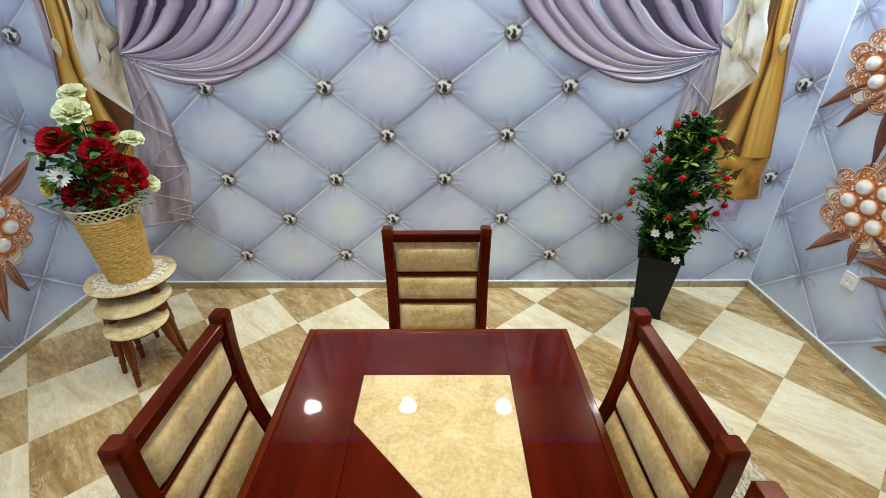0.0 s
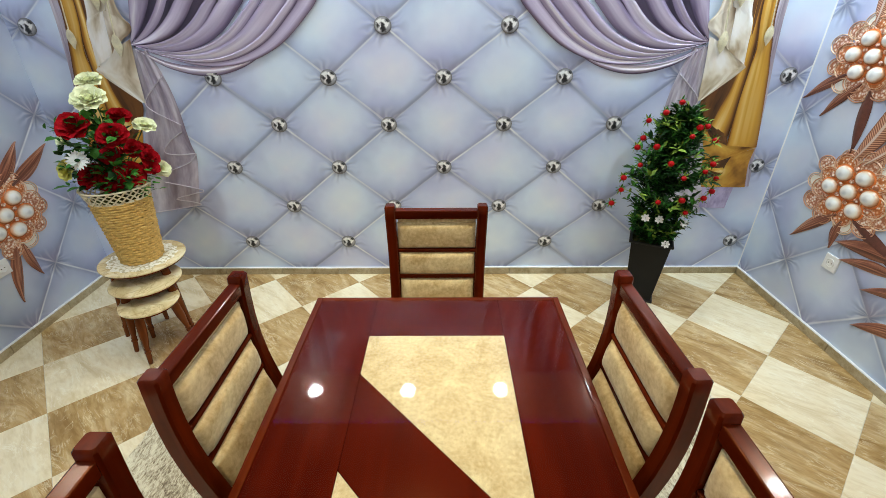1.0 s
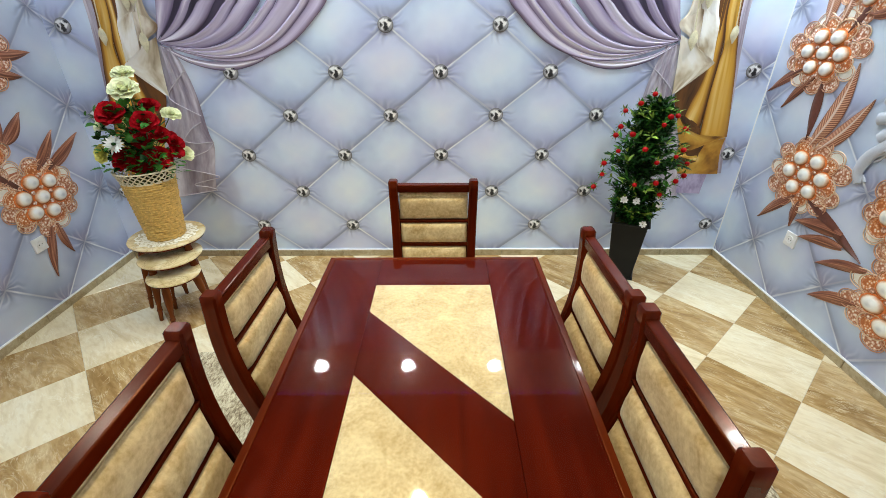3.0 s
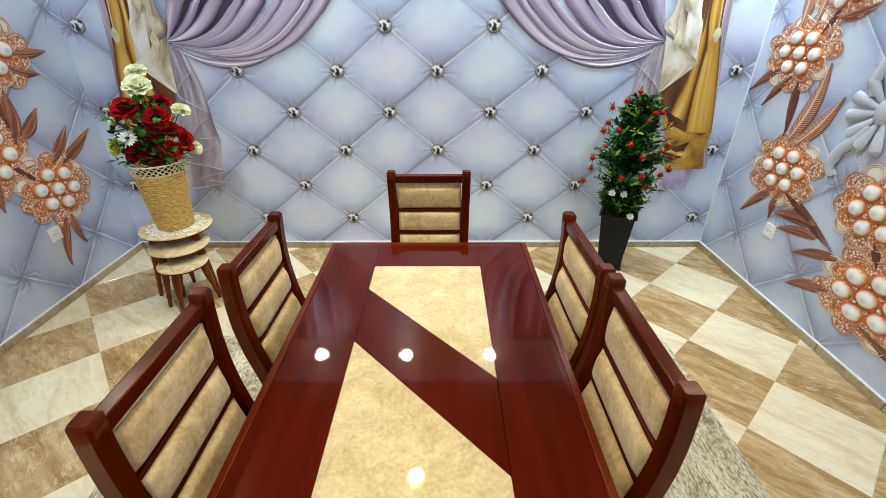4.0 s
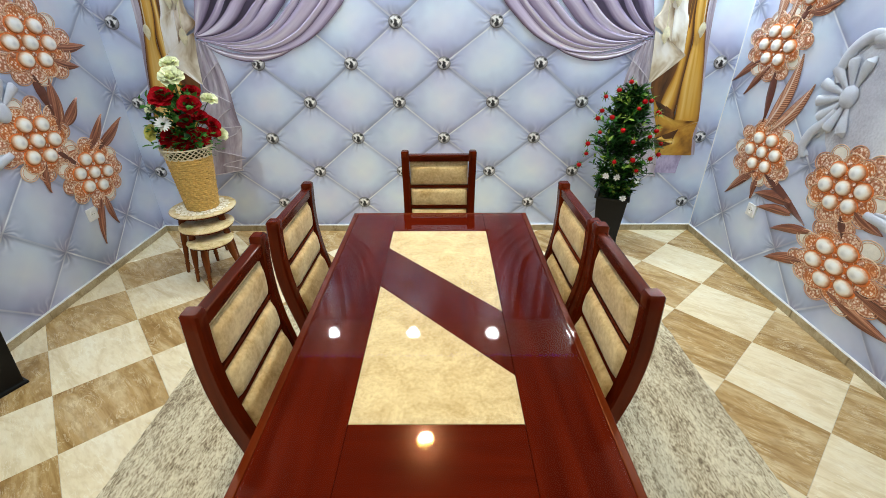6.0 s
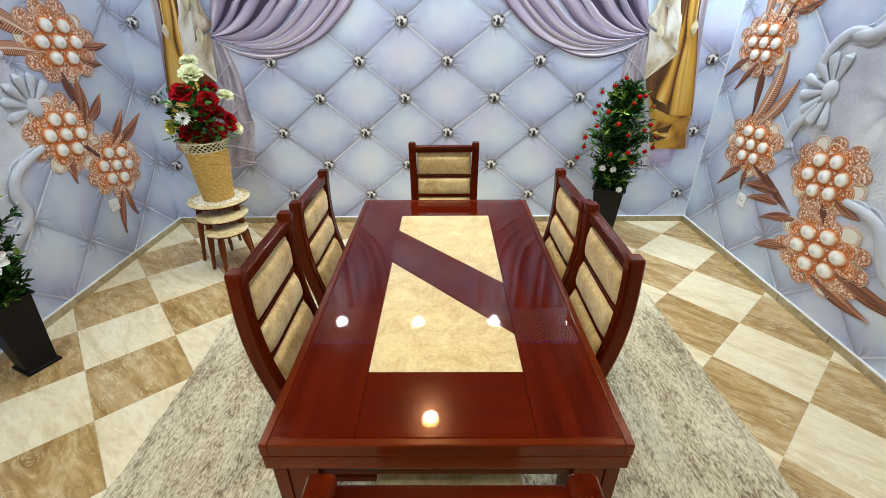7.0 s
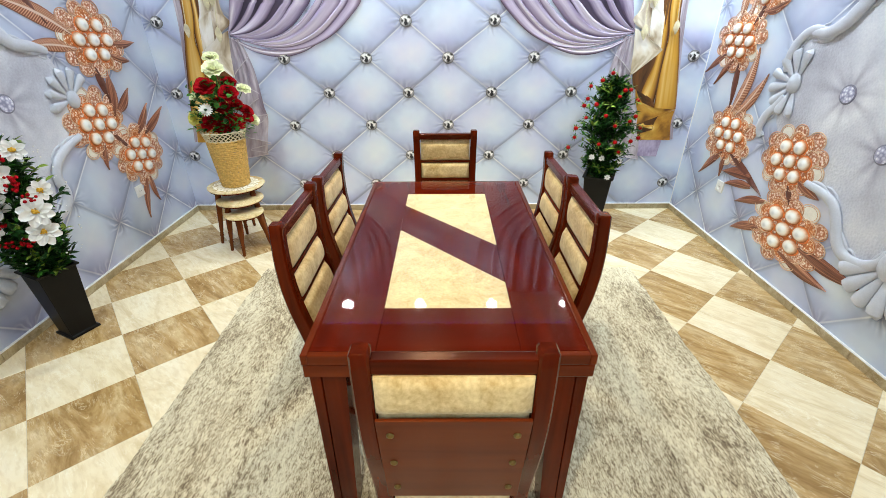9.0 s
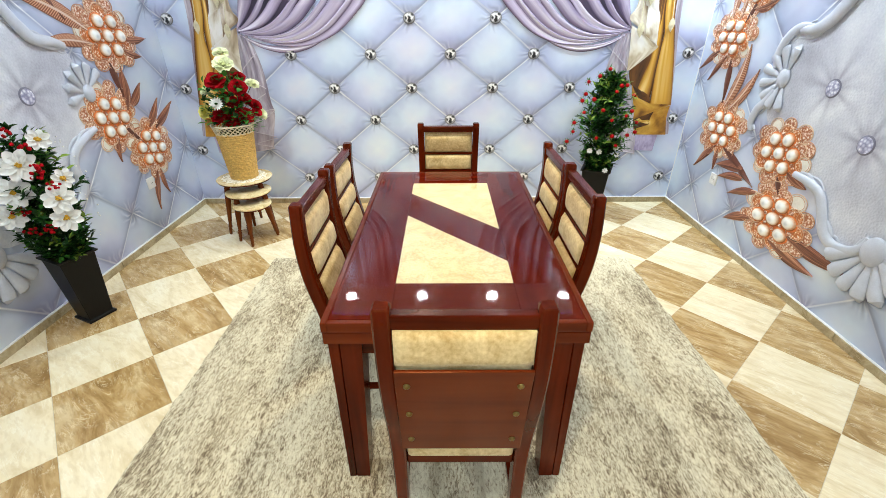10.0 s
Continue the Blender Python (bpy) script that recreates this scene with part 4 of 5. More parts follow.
# left wall
leather_panel(on_left, wall_left, [(-0.5, 2.2), (1.0, 2.2), (1.25, 1.72), (1.38, 1.54), (1.50, 1.45), (1.66, 1.40), (1.70, 1.25), (1.68, 1.02), (1.56, 0.88), (1.40, 0.80), (1.34, 0.68), (1.28, 0.58), (1.0, 0.50), (0.8, 0.50), (0.5, 0.62), (-0.5, 0.6)], [(1.287, 1.185), (0.95, 0.95)], "leather_ink_left")
scroll(on_left, wall_left, [(1.20, 1.85), (1.30, 1.68), (1.38, 1.56), (1.46, 1.47), (1.56, 1.44), (1.66, 1.42)], 0.040)
shell(on_left, wall_left, 1.72, 1.14, 45, 190, 0.19, 6)
scroll(on_left, wall_left, [(1.66, 0.93), (1.54, 0.90), (1.43, 0.83), (1.38, 0.74), (1.38, 0.64), (1.33, 0.56), (1.22, 0.50), (1.10, 0.47)], 0.036)
shell(on_left, wall_left, 0.70, 0.50, 190, 330, 0.26, 7)
L_LEAVES = [((2.18, 1.44), (2.47, 1.43), 0.07), ((2.15, 1.38), (2.36, 1.31), 0.07), ((2.02, 0.98), (2.09, 1.27), 0.11), ((2.08, 1.0), (2.24, 1.14), 0.08), ((1.84, 0.84), (1.79, 0.665), 0.06), ((2.19, 0.82), (2.39, 1.01), 0.08),
            ((2.26, 0.80), (2.56, 0.955), 0.08), ((2.12, 0.50), (2.015, 0.205), 0.07), ((2.16, 0.50), (2.19, 0.285), 0.06)]
for a, b, w in L_LEAVES:
    leaf_shape(on_left, wall_left, a, b, w, leaf_print, -0.012)
for a, b, w, bend in (((1.90, 1.50), (1.44, 1.69), 0.12, -0.03), ((1.90, 1.42), (1.50, 1.44), 0.08, -0.02)):
    leaf_shape(on_left, wall_left, a, b, w, feather_print, bend, label="printed ribbed copper feather leaf")
for a, b in (((2.0, 1.30), (2.03, 1.08)), ((1.92, 0.90), (2.1, 0.70)), ((1.75, 1.56), (1.62, 1.72))):
    leaf_shape(on_left, wall_left, a, b, 0.07, branch_ink, 0.0, 0.0022, "printed dark brown stem")
for k, (u, v, r, wide) in enumerate(((2.065, 1.46, 0.236, 1.22), (1.845, 0.96, 0.238, 1.10), (2.145, 0.675, 0.230, 1.18))):
    jewel_flower(on_left, wall_left, u, v, r, 23 + k, wide)


# ---- skirting tiles ----
def skirting():
    strip = structure("baseboard", boxes((LEFT, RIGHT, BACK - 0.006, BACK, 0.0, 0.046), (LEFT, LEFT + 0.006, FRONT, BACK - 0.006, 0.0, 0.046), (RIGHT - 0.006, RIGHT, FRONT, BACK - 0.006, 0.0, 0.046)), grout, "low skirting of beige-brown stone tiles", "skirting")
    bm = boxes((-0.198, 0.198, -0.012, 0.0, 0.0, 0.048))
    bmesh.ops.bevel(bm, geom=[e for e in bm.edges if all(v.co.y < -0.011 for v in e.verts)], offset=0.002, segments=1, affect="EDGES")
    data = bpy.data.meshes.new("skirting_tile")
    bm.to_mesh(data)
    bm.free()
    data.materials.append(skirt_stone)
    spots = [pose(LEFT + 0.21 + 0.4 * i, BACK - 0.004, 0) for i in range(11)]
    spots += [pose(LEFT + 0.004, BACK - 0.22 - 0.4 * i, 0, 0, 0, 90) for i in range(14)] + [pose(RIGHT - 0.004, BACK - 0.22 - 0.4 * i, 0, 0, 0, -90) for i in range(14)]
    for m in spots:
        ob = new("skirting_tile", data)
        ob.parent = strip
        ob.matrix_basis = m
    # narrow white bead of sealant on top
    bead = boxes((LEFT, RIGHT, BACK - 0.014, BACK - 0.0005, 0.0485, 0.053), (LEFT + 0.0005, LEFT + 0.014, FRONT, BACK - 0.014, 0.0485, 0.053), (RIGHT - 0.014, RIGHT - 0.0005, FRONT, BACK - 0.014, 0.0485, 0.053))
    part("sealant_bead", bead, white_paint, strip, "thin white bead")


skirting()


def corner_bead(x, sx, label):
    """Narrow pale joint where two papered walls meet."""
    bm = prism(bmesh.new(), [(0, 0), (sx * 0.005, 0), (sx * 0.004, -0.002), (sx * 0.002, -0.004), (0, -0.005)], 0.056, HIGH - 0.002, Matrix.Translation((x + sx * 0.0005, BACK - 0.0005, 0)))
    tagged(part("trim", bm, white_paint), label, "trim", kind="structure")


corner_bead(RIGHT, -1, "narrow pale joint in the papered corner by the pearl flowers")


# ---- wall sockets ----
def socket(m):
    s = thing("wall_socket", m, "square white plastic wall socket", "socket", "wall sockets")
    bm = boxes((-0.042, 0.042, -0.042, 0.042, 0.0, 0.010), bevel=0.003)
    part("plate", bm, white_plastic, s)
    bm = bmesh.new()
    lathe(bm, [(0.024, 0.010), (0.024, 0.0135), (0.021, 0.0135), (0.019, 0.0112)], 24)
    part("socket_ring", bm, white_plastic, s, "", True)
    bm = bmesh.new()
    for x in (-0.0095, 0.0095):
        lathe(bm, [(0.0028, 0.0112), (0.0028, 0.0119)], 10, Matrix.Translation((x, 0, 0)))
    part("contact_holes", bm, black_gloss, s)
    return s


socket(Matrix.Translation((RIGHT, 2.03, 0.436)) @ Matrix(((0, 0, -1, 0), (1, 0, 0, 0), (0, -1, 0, 0), (0, 0, 0, 1))))
socket(Matrix.Translation((LEFT, 2.0, 0.434)) @ Matrix(((0, 0, 1, 0), (-1, 0, 0, 0), (0, -1, 0, 0), (0, 0, 0, 1))))

# ---- rug ----
def rug():
    bm = bmesh.new()
    nx, ny = 40, 52
    rng = random.Random(5)
    x0, x1, y0, y1 = -1.11, 1.47, -2.1, 1.56
    top = [[bm.verts.new((x0 + (x1 - x0) * i / nx + (rng.uniform(-0.006, 0.006) if i in (0, nx) else 0),
                          y0 + (y1 - y0) * j / ny + (rng.uniform(-0.006, 0.006) if j in (0, ny) else 0),
                          (0.003 if i in (0, nx) or j in (0, ny) else 0.011) + rng.uniform(0, 0.0015))) for j in range(ny + 1)] for i in range(nx + 1)]
    for i in range(nx):
        for j in range(ny):
            bm.faces.new((top[i][j], top[i + 1][j], top[i + 1][j + 1], top[i][j + 1]))
    return tagged(part("rug", bm, rug_pile, smooth=True), "mottled beige and brown low-pile rug under the table", "rug")


rug()


# ---- dining table ----
TX0, TX1, TY0, TY1, TZ = -0.238, 0.583, -0.165, 1.268, 0.76


def dining_table():
    t = thing("dining_table", pose(0, 0, 0), "glossy mahogany dining table with two cream inlays under glass", "table")
    ix0, ix1, e0, e1 = -0.031, 0.375, 0.056, 1.069

    def board(outline, mat, z1=TZ - 0.007):
        bm = prism(bmesh.new(), outline, TZ - 0.045, z1)
        bmesh.ops.bevel(bm, geom=[e for e in bm.edges if all(abs(v.co.z - z1) < 1e-5 for v in e.verts)], offset=0.0015, segments=1, affect="EDGES")
        return part("board", bm, mat, t)

    f = 0.02
    board([(TX0 + f, TY0 + f), (ix0, TY0 + f), (ix0, TY1 - f), (TX0 + f, TY1 - f)], board_y)
    board([(ix1, TY0 + f), (TX1 - f, TY0 + f), (TX1 - f, TY1 - f), (ix1, TY1 - f)], board_y)
    g = 0.0008
    board([(ix0 + g, TY0 + f), (ix1 - g, TY0 + f), (ix1 - g, e0), (ix0 + g, e0)], board_x)
    board([(ix0 + g, e1), (ix1 - g, e1), (ix1 - g, TY1 - f), (ix0 + g, TY1 - f)], board_x)
    board([(ix0 + g, 0.634), (ix1 - g, 0.208), (ix1 - g, 0.484), (ix0 + g, 0.912)], board_y)
    for outline in ([(ix0, 0.912), (ix1, 0.484), (ix1, e1), (ix0, e1)], [(ix0, e0), (ix1, e0), (ix1, 0.208), (ix0, 0.634)]):
        cx, cy = sum(p[0] for p in outline) / 4, sum(p[1] for p in outline) / 4
        o = [(x + (cx - x) * 0.005, y + (cy - y) * 0.005) for x, y in outline]
        part("inlay", prism(bmesh.new(), o, TZ - 0.04, TZ - 0.0085), cream_insert, t, "mottled cream inlay")
    # raised edge round the boards
    for x0, x1, y0, y1, mat in ((TX0, TX0 + f, TY0, TY1, edge_y), (TX1 - f, TX1, TY0, TY1, edge_y), (TX0 + f, TX1 - f, TY0, TY0 + f, edge_x), (TX0 + f, TX1 - f, TY1 - f, TY1, edge_x)):
        part("edge_strip", boxes((x0, x1, y0, y1, TZ - 0.042, TZ - 0.0065), bevel=0.003), mat, t)
    bm = boxes((TX0 + 0.028, TX1 - 0.028, TY0 + 0.028, TY1 - 0.028, TZ - 0.0062, TZ), bevel=0.0015)
    for f in bm.faces:
        f.normal_update()
        f.material_index = 0 if f.normal.z > 0.9 else 1
    sheet = part("glass_sheet", bm, [clear_glass, glass_back], t, "clear protective glass sheet")
    sheet.visible_shadow = False
    # under-frame and apron
    part("under_frame", boxes((TX0 + 0.0015, TX1 - 0.0015, TY0 + 0.0015, TY1 - 0.0015, TZ - 0.088, TZ - 0.045), bevel=0.003), edge_x, t)
    for x0, x1, y0, y1, mat in ((TX0 + 0.1, TX1 - 0.1, TY0 + 0.03, TY0 + 0.05, wood_x), (TX0 + 0.1, TX1 - 0.1, TY1 - 0.05, TY1 - 0.03, wood_x),
                                (TX0 + 0.03, TX0 + 0.05, TY0 + 0.1, TY1 - 0.1, wood_y), (TX1 - 0.05, TX1 - 0.03, TY0 + 0.1, TY1 - 0.1, wood_y)):
        part("apron", boxes((x0, x1, y0, y1, TZ - 0.15, TZ - 0.088), bevel=0.002), mat, t)
    # tapered legs with a groove down each outer face
    for sx, cx in ((1, TX0 + 0.012), (-1, TX1 - 0.012)):
        for sy, cy in ((1, TY0 + 0.012), (-1, TY1 - 0.012)):
            bm = bmesh.new()
            rings = []
            for z, w in ((0.0, 0.072), (0.006, 0.076), (TZ - 0.09, 0.105)):
                pts = [(0, 0), (w * 0.3, 0), (w * 0.32, 0.005), (w * 0.35, 0.0), (w, 0), (w, w), (0, w), (0, w * 0.35), (0.005, w * 0.32), (0, w * 0.3)]
                rings.append([bm.verts.new((cx + sx * x, cy + sy * y, z)) for x, y in pts])
            for a, b in zip(rings, rings[1:]):
                for i in range(10):
                    bm.faces.new((a[i], a[(i + 1) % 10], b[(i + 1) % 10], b[i]))
            bm.faces.new(rings[0]), bm.faces.new(rings[-1])
            part("leg", bm, wood_z, t)
    return t


dining_table()


# ---- chairs ----
panel_wood = wood("panel_wood", (0.10, 0.015, 0.0032), (0.15, 0.025, 0.005), 0)

def chair_back_y(z):
    """How far the back leans behind the foot at height z."""
    return float(np.interp(z, (0, 0.2, 0.36, 0.46, 0.52, 0.555, 0.6, 0.65, 0.70, 0.76, 0.82, 0.88, 0.97), (0.026, 0.022, 0.016, 0.009, 0.001, -0.006, -0.017, -0.029, -0.038, -0.045, -0.048, -0.047, -0.042)))


def chair_panel_y(z):
    """The straight board behind the pads follows the chord of the curved posts."""
    lo, hi = chair_back_y(0.494), chair_back_y(0.826)
    return chair_back_y(0.66) + (hi - lo) * (z - 0.66) / 0.332


def dining_chair():
    c = thing("dining_chair", None, "dark mahogany dining chair with three cream padded back panels", "chair", "dining chairs")
    H = 0.2
    for s in (-1, 1):
        bm = bmesh.new()
        rings = []
        for z in [0.97 * i / 28 for i in range(29)]:
            y, w = chair_back_y(z), 0.042
            d = 0.021 + 0.004 * math.sin(math.pi * min(1, z / 0.9))
            wz = w * (1 - 0.12 * max(0, (0.4 - z) / 0.4))
            flare = 1 + 0.045 * min(1, max(0, (z - 0.42) / 0.5))
            x0, x1 = (H * flare - wz, H * flare) if s > 0 else (-H * flare, -H * flare + wz)
            b = 0.005
            pts = [(x0 + b, y - d), (x1 - b, y - d), (x1, y - d + b), (x1, y + d - b), (x1 - b, y + d), (x0 + b, y + d), (x0, y + d - b), (x0, y - d + b)]
            rings.append([bm.verts.new((px, py * 1.0, z)) for px, py in pts])
        cx, cy = sum(v.co.x for v in rings[-1]) / 8, sum(v.co.y for v in rings[-1]) / 8
        rings.append([bm.verts.new((cx + (v.co.x - cx) * 0.78, cy + (v.co.y - cy) * 0.8, 0.976)) for v in rings[-1]])
        for a, b in zip(rings, rings[1:]):
            for i in range(8):
                bm.faces.new((a[i], a[(i + 1) % 8], b[(i + 1) % 8], b[i]))
        bm.faces.new(rings[0]), bm.faces.new(rings[-1])
        part("back_post", bm, wood_z, c, smooth=True)
    inner = H - 0.042

    def cross(name, z0, z1, thick, mat, bulge=0.0, bevel=0.004, off=0.0, label=""):
        lean = Matrix.Rotation(math.atan2(chair_back_y(z0) - chair_back_y(z1), z1 - z0), 4, "X")
        zc = (z0 + z1) / 2
        inner = H * (1 + 0.045 * min(1, max(0, (zc - 0.42) / 0.5))) - 0.042
        at = Matrix.Translation((0, chair_back_y(zc) + off, zc)) @ lean
        bm = bmesh.new()
        if not bulge:
            box(bm, -inner - 0.002, inner + 0.002, -thick / 2, thick / 2, -(z1 - z0) / 2, (z1 - z0) / 2, bevel, at)
        else:
            # padded roll, fuller in the middle, on both faces
            n, k = 14, 10
            h = (z1 - z0) / 2
            grid = {}
            for side in (1, -1):
                for i in range(n + 1):
                    for j in range(k + 1):
                        u, v = 2 * i / n - 1, 2 * j / k - 1
                        edge = i in (0, n) or j in (0, k)
                        full = ((1 - abs(u) ** 9) * (1 - abs(v) ** 3.2)) ** 0.5
                        y = side * (thick / 2 + bulge * full)
                        x = (inner - 0.003) * math.copysign(abs(u) ** 0.75, u)
                        grid[side, i, j] = bm.verts.new(at @ Vector((x, y, h * v)))
            for side in (1, -1):
                for i in range(n):
                    for j in range(k):
                        bm.faces.new([grid[side, i, j], grid[side, i + 1, j], grid[side, i + 1, j + 1], grid[side, i, j + 1]])
            rim = [(i, 0) for i in range(n)] + [(n, j) for j in range(k)] + [(i, k) for i in range(n, 0, -1)] + [(0, j) for j in range(k, 0, -1)]
            for p, q in zip(rim, rim[1:] + rim[:1]):
                bm.faces.new([grid[1, *p], grid[1, *q], grid[-1, *q], grid[-1, *p]])
        return part(name, bm, mat, c, label, smooth=bool(bulge))

    cross("top_rail", 0.922, 0.957, 0.032, wood_x)
    cross("back_pad", 0.794, 0.902, 0.012, cream_velour, 0.017, label="cream crushed-velour back pad")
    cross("back_pad", 0.826, 0.921, 0.006, cream_velour, 0.016, off=-0.016, label="cream crushed-velour back pad")
    cross("slat", 0.777, 0.791, 0.03, wood_x)
    cross("back_pad", 0.682, 0.775, 0.008, cream_velour, 0.019, off=0.006, label="cream crushed-velour back pad")
    cross("slat", 0.665, 0.682, 0.03, wood_x)
    cross("back_pad", 0.555, 0.663, 0.008, cream_velour, 0.019, off=0.006, label="cream crushed-velour back pad")
    cross("slat", 0.535, 0.553, 0.03, wood_x)
    panel = cross("back_panel", 0.494, 0.826, 0.008, panel_wood, 0, 0.002, -0.026, "plain wooden panel behind the pads")
    for x in (-0.136, 0.136):
        for z in (0.773, 0.662, 0.548):
            bm = bmesh.new()
            lathe(bm, [(0.0085, 0), (0.0085, 0.003), (0.005, 0.006)], 12, Matrix.Translation((x, chair_panel_y(z) - 0.0295, z)) @ Matrix.Rotation(radians(90), 4, "X"))
            part("bolt", bm, brass, panel, "round brass bolt head", True)
    part("seat_rail", boxes((-inner, inner, 0.010, 0.045, 0.374, 0.416), bevel=0.003), wood_x, c)
    part("seat_rail", boxes((-inner, inner, 0.375, 0.4, 0.374, 0.416), bevel=0.003), wood_x, c)
    for s in (-1, 1):
        x = s * (H - 0.022)
        part("seat_rail", boxes((x - 0.011, x + 0.011, 0.050, 0.38, 0.374, 0.416), bevel=0.003), wood_y, c)
        bm = bmesh.new()
        lathe(bm, [(0.02, 0), (0.028, 0.416)], 4, Matrix.Translation((s * (H - 0.022), 0.39, 0)) @ Matrix.Rotation(radians(45), 4, "Z"))
        part("front_leg", bm, wood_z, c)
        part("stretcher", boxes((x - 0.009, x + 0.009, 0.045, 0.385, 0.16, 0.185), bevel=0.003), wood_y, c)
    bm = boxes((-inner + 0.001, inner - 0.001, -0.005, 0.06, 0.416, 0.490), (-H + 0.004, H - 0.004, 0.055, 0.415, 0.416, 0.490), bevel=0.014)
    part("seat", bm, cream_velour, c, "cream crushed-velour seat cushion", True)
    return c


chair = dining_chair()
chair.matrix_basis = pose(0.181, -0.368, 0) @ Matrix.Diagonal((0.99, 1.0, 1.022, 1.0))
for x, y, turn in ((0.166, 1.506, 180), (-0.313, 0.320, -90), (-0.332, 0.866, -91), (0.630, 0.386, 90), (0.645, 0.864, 91)):
    small = Matrix.Diagonal((0.935, 1.0, 0.980, 1.0)) if turn == 180 else Matrix.Diagonal((1.0, 1.0, 1.018 if y < 0.6 else 0.984, 1.0))
    copy_thing(chair, pose(x, y, 0, 0, 0, turn) @ small)

# ---- nest of three round tables ----
def marble_top():
    s = Nodes("beige_marble_top", 0.18)
    v = s.shift(s.coords((1, 1, 1)))
    c = s.ramp(s.noise(v, 7.0, 6, 0.65, 1.0), (0.32, (0.56, 0.41, 0.19)), (0.5, (0.77, 0.63, 0.36)), (0.66, (0.86, 0.77, 0.54)))
    vein = s.ramp(s.m("ABSOLUTE", s.m("SUBTRACT", s.noise(v, 5.0, 6, 0.6, 2.0), 0.5)), (0.0, 0.6), (0.03, 0.0))
    return s.color(s.blend(vein, c, (0.40, 0.25, 0.10))).mat


marble = marble_top()


def side_table(x, y, z, r, first_leg, label):
    t = thing("side_table", pose(x, y, 0), label, "side table", "nest of side tables")
    bm = bmesh.new()
    lathe(bm, [(r - 0.012, z - 0.012), (r - 0.003, z - 0.011), (r, z - 0.006), (r - 0.002, z - 0.001), (r - 0.006, z)], 56)
    part("tabletop", bm, marble, t, "round beige marble-look top", True)
    bm = bmesh.new()
    lathe(bm, [(r - 0.03, z - 0.024), (r - 0.010, z - 0.022), (r - 0.008, z - 0.0125)], 56)
    part("under_rim", bm, wood_x, t, "dark wooden rim", True)
    for k in range(3):
        a = radians(first_leg + 120 * k)
        top, foot = r * 0.68, r * 0.98
        ln = math.hypot(z - 0.024, foot - top)
        prof = [(0.008, 0.0), (0.011, 0.004), (0.0125, 0.055), (0.011, 0.062), (0.016, 0.068), (0.016, 0.074), (0.011, 0.080), (0.015, 0.088), (0.011, 0.096), (0.0145, 0.12), (0.021, ln * 0.62), (0.0225, ln * 0.85), (0.019, ln)]
        m = Matrix.Rotation(a, 4, "Z") @ Matrix.Translation((foot, 0, 0.0)) @ Matrix.Rotation(-math.atan2(foot - top, z - 0.024), 4, "Y")
        bm = bmesh.new()
        lathe(bm, prof, 14, m)
        part("leg", bm, leg_wood, t, "turned tapered leg", True)


side_table(-1.458, 2.095, 0.45, 0.208, 219, "largest round marble-topped side table with turned wooden legs")
side_table(-1.40, 1.985, 0.375, 0.170, 240, "middle round marble-topped side table with turned wooden legs")
side_table(-1.345, 1.885, 0.305, 0.141, 268, "smallest round marble-topped side table with turned wooden legs")


def doily():
    s = Nodes("lace", 0.8)
    n = s.node("ShaderNodeTexVoronoi", Scale=70.0)
    s.link(s.coords(), n.inputs["Vector"])
    lace = s.color(s.ramp(n.outputs["Distance"], (0.2, (0.84, 0.80, 0.70)), (0.55, (0.80, 0.74, 0.60)), (0.7, (0.50, 0.42, 0.26)))).bump(n.outputs["Distance"], 0.6, 0.003).mat
    bm = bmesh.new()
    n = 96
    inner = [bm.verts.new((0.02 * math.cos(2 * math.pi * i / n), 0.02 * math.sin(2 * math.pi * i / n), 0.0022)) for i in range(n)]
    mid = [bm.verts.new((0.15 * math.cos(2 * math.pi * i / n), 0.15 * math.sin(2 * math.pi * i / n), 0.003)) for i in range(n)]
    rim = [bm.verts.new(((0.166 + 0.006 * math.cos(16 * 2 * math.pi * i / n)) * math.cos(2 * math.pi * i / n), (0.166 + 0.006 * math.cos(16 * 2 * math.pi * i / n)) * math.sin(2 * math.pi * i / n), 0.0004)) for i in range(n)]
    for a, b in ((inner, mid), (mid, rim)):
        for i in range(n):
            bm.faces.new((a[i], a[(i + 1) % n], b[(i + 1) % n], b[i]))
    bm.faces.new(inner)
    ob = tagged(part("doily", bm, lace, None, smooth=True), "round white lace doily on the side table", "doily")
    ob.matrix_basis = pose(-1.458, 2.095, 0.4502)


doily()


# ---- plants ----
def petal_patch(bm, at, e, t, n, length, width, lift, curl, slot=0, nu=4, nv=4, pinch=0.55):
    """A cupped petal: grows from at along e, broad along t, rising along n."""
    rows = []
    for j in range(nv + 1):
        v = j / nv
        w = width * (math.sin(math.pi * (0.12 + pinch * 1.45 * v if v < 1 else 0.93)) ** 0.8)
        row = []
        for i in range(nu + 1):
            u = 2 * i / nu - 1
            p = at + e * (length * v) + t * (u * w * 0.5) + n * (lift * math.sin(v * 1.5) - curl * v * v + 0.25 * width * u * u * (1 - 0.6 * v))
            row.append(bm.verts.new(p))
        rows.append(row)
    for j in range(nv):
        for i in range(nu):
            bm.faces.new((rows[j][i], rows[j][i + 1], rows[j + 1][i + 1], rows[j + 1][i])).material_index = slot


def axes(n):
    n = Vector(n).normalized()
    a = n.cross(Vector((0.3, 0.2, 0.93)) if abs(n.z) < 0.9 else Vector((1, 0, 0))).normalized()
    return n, a, n.cross(a)


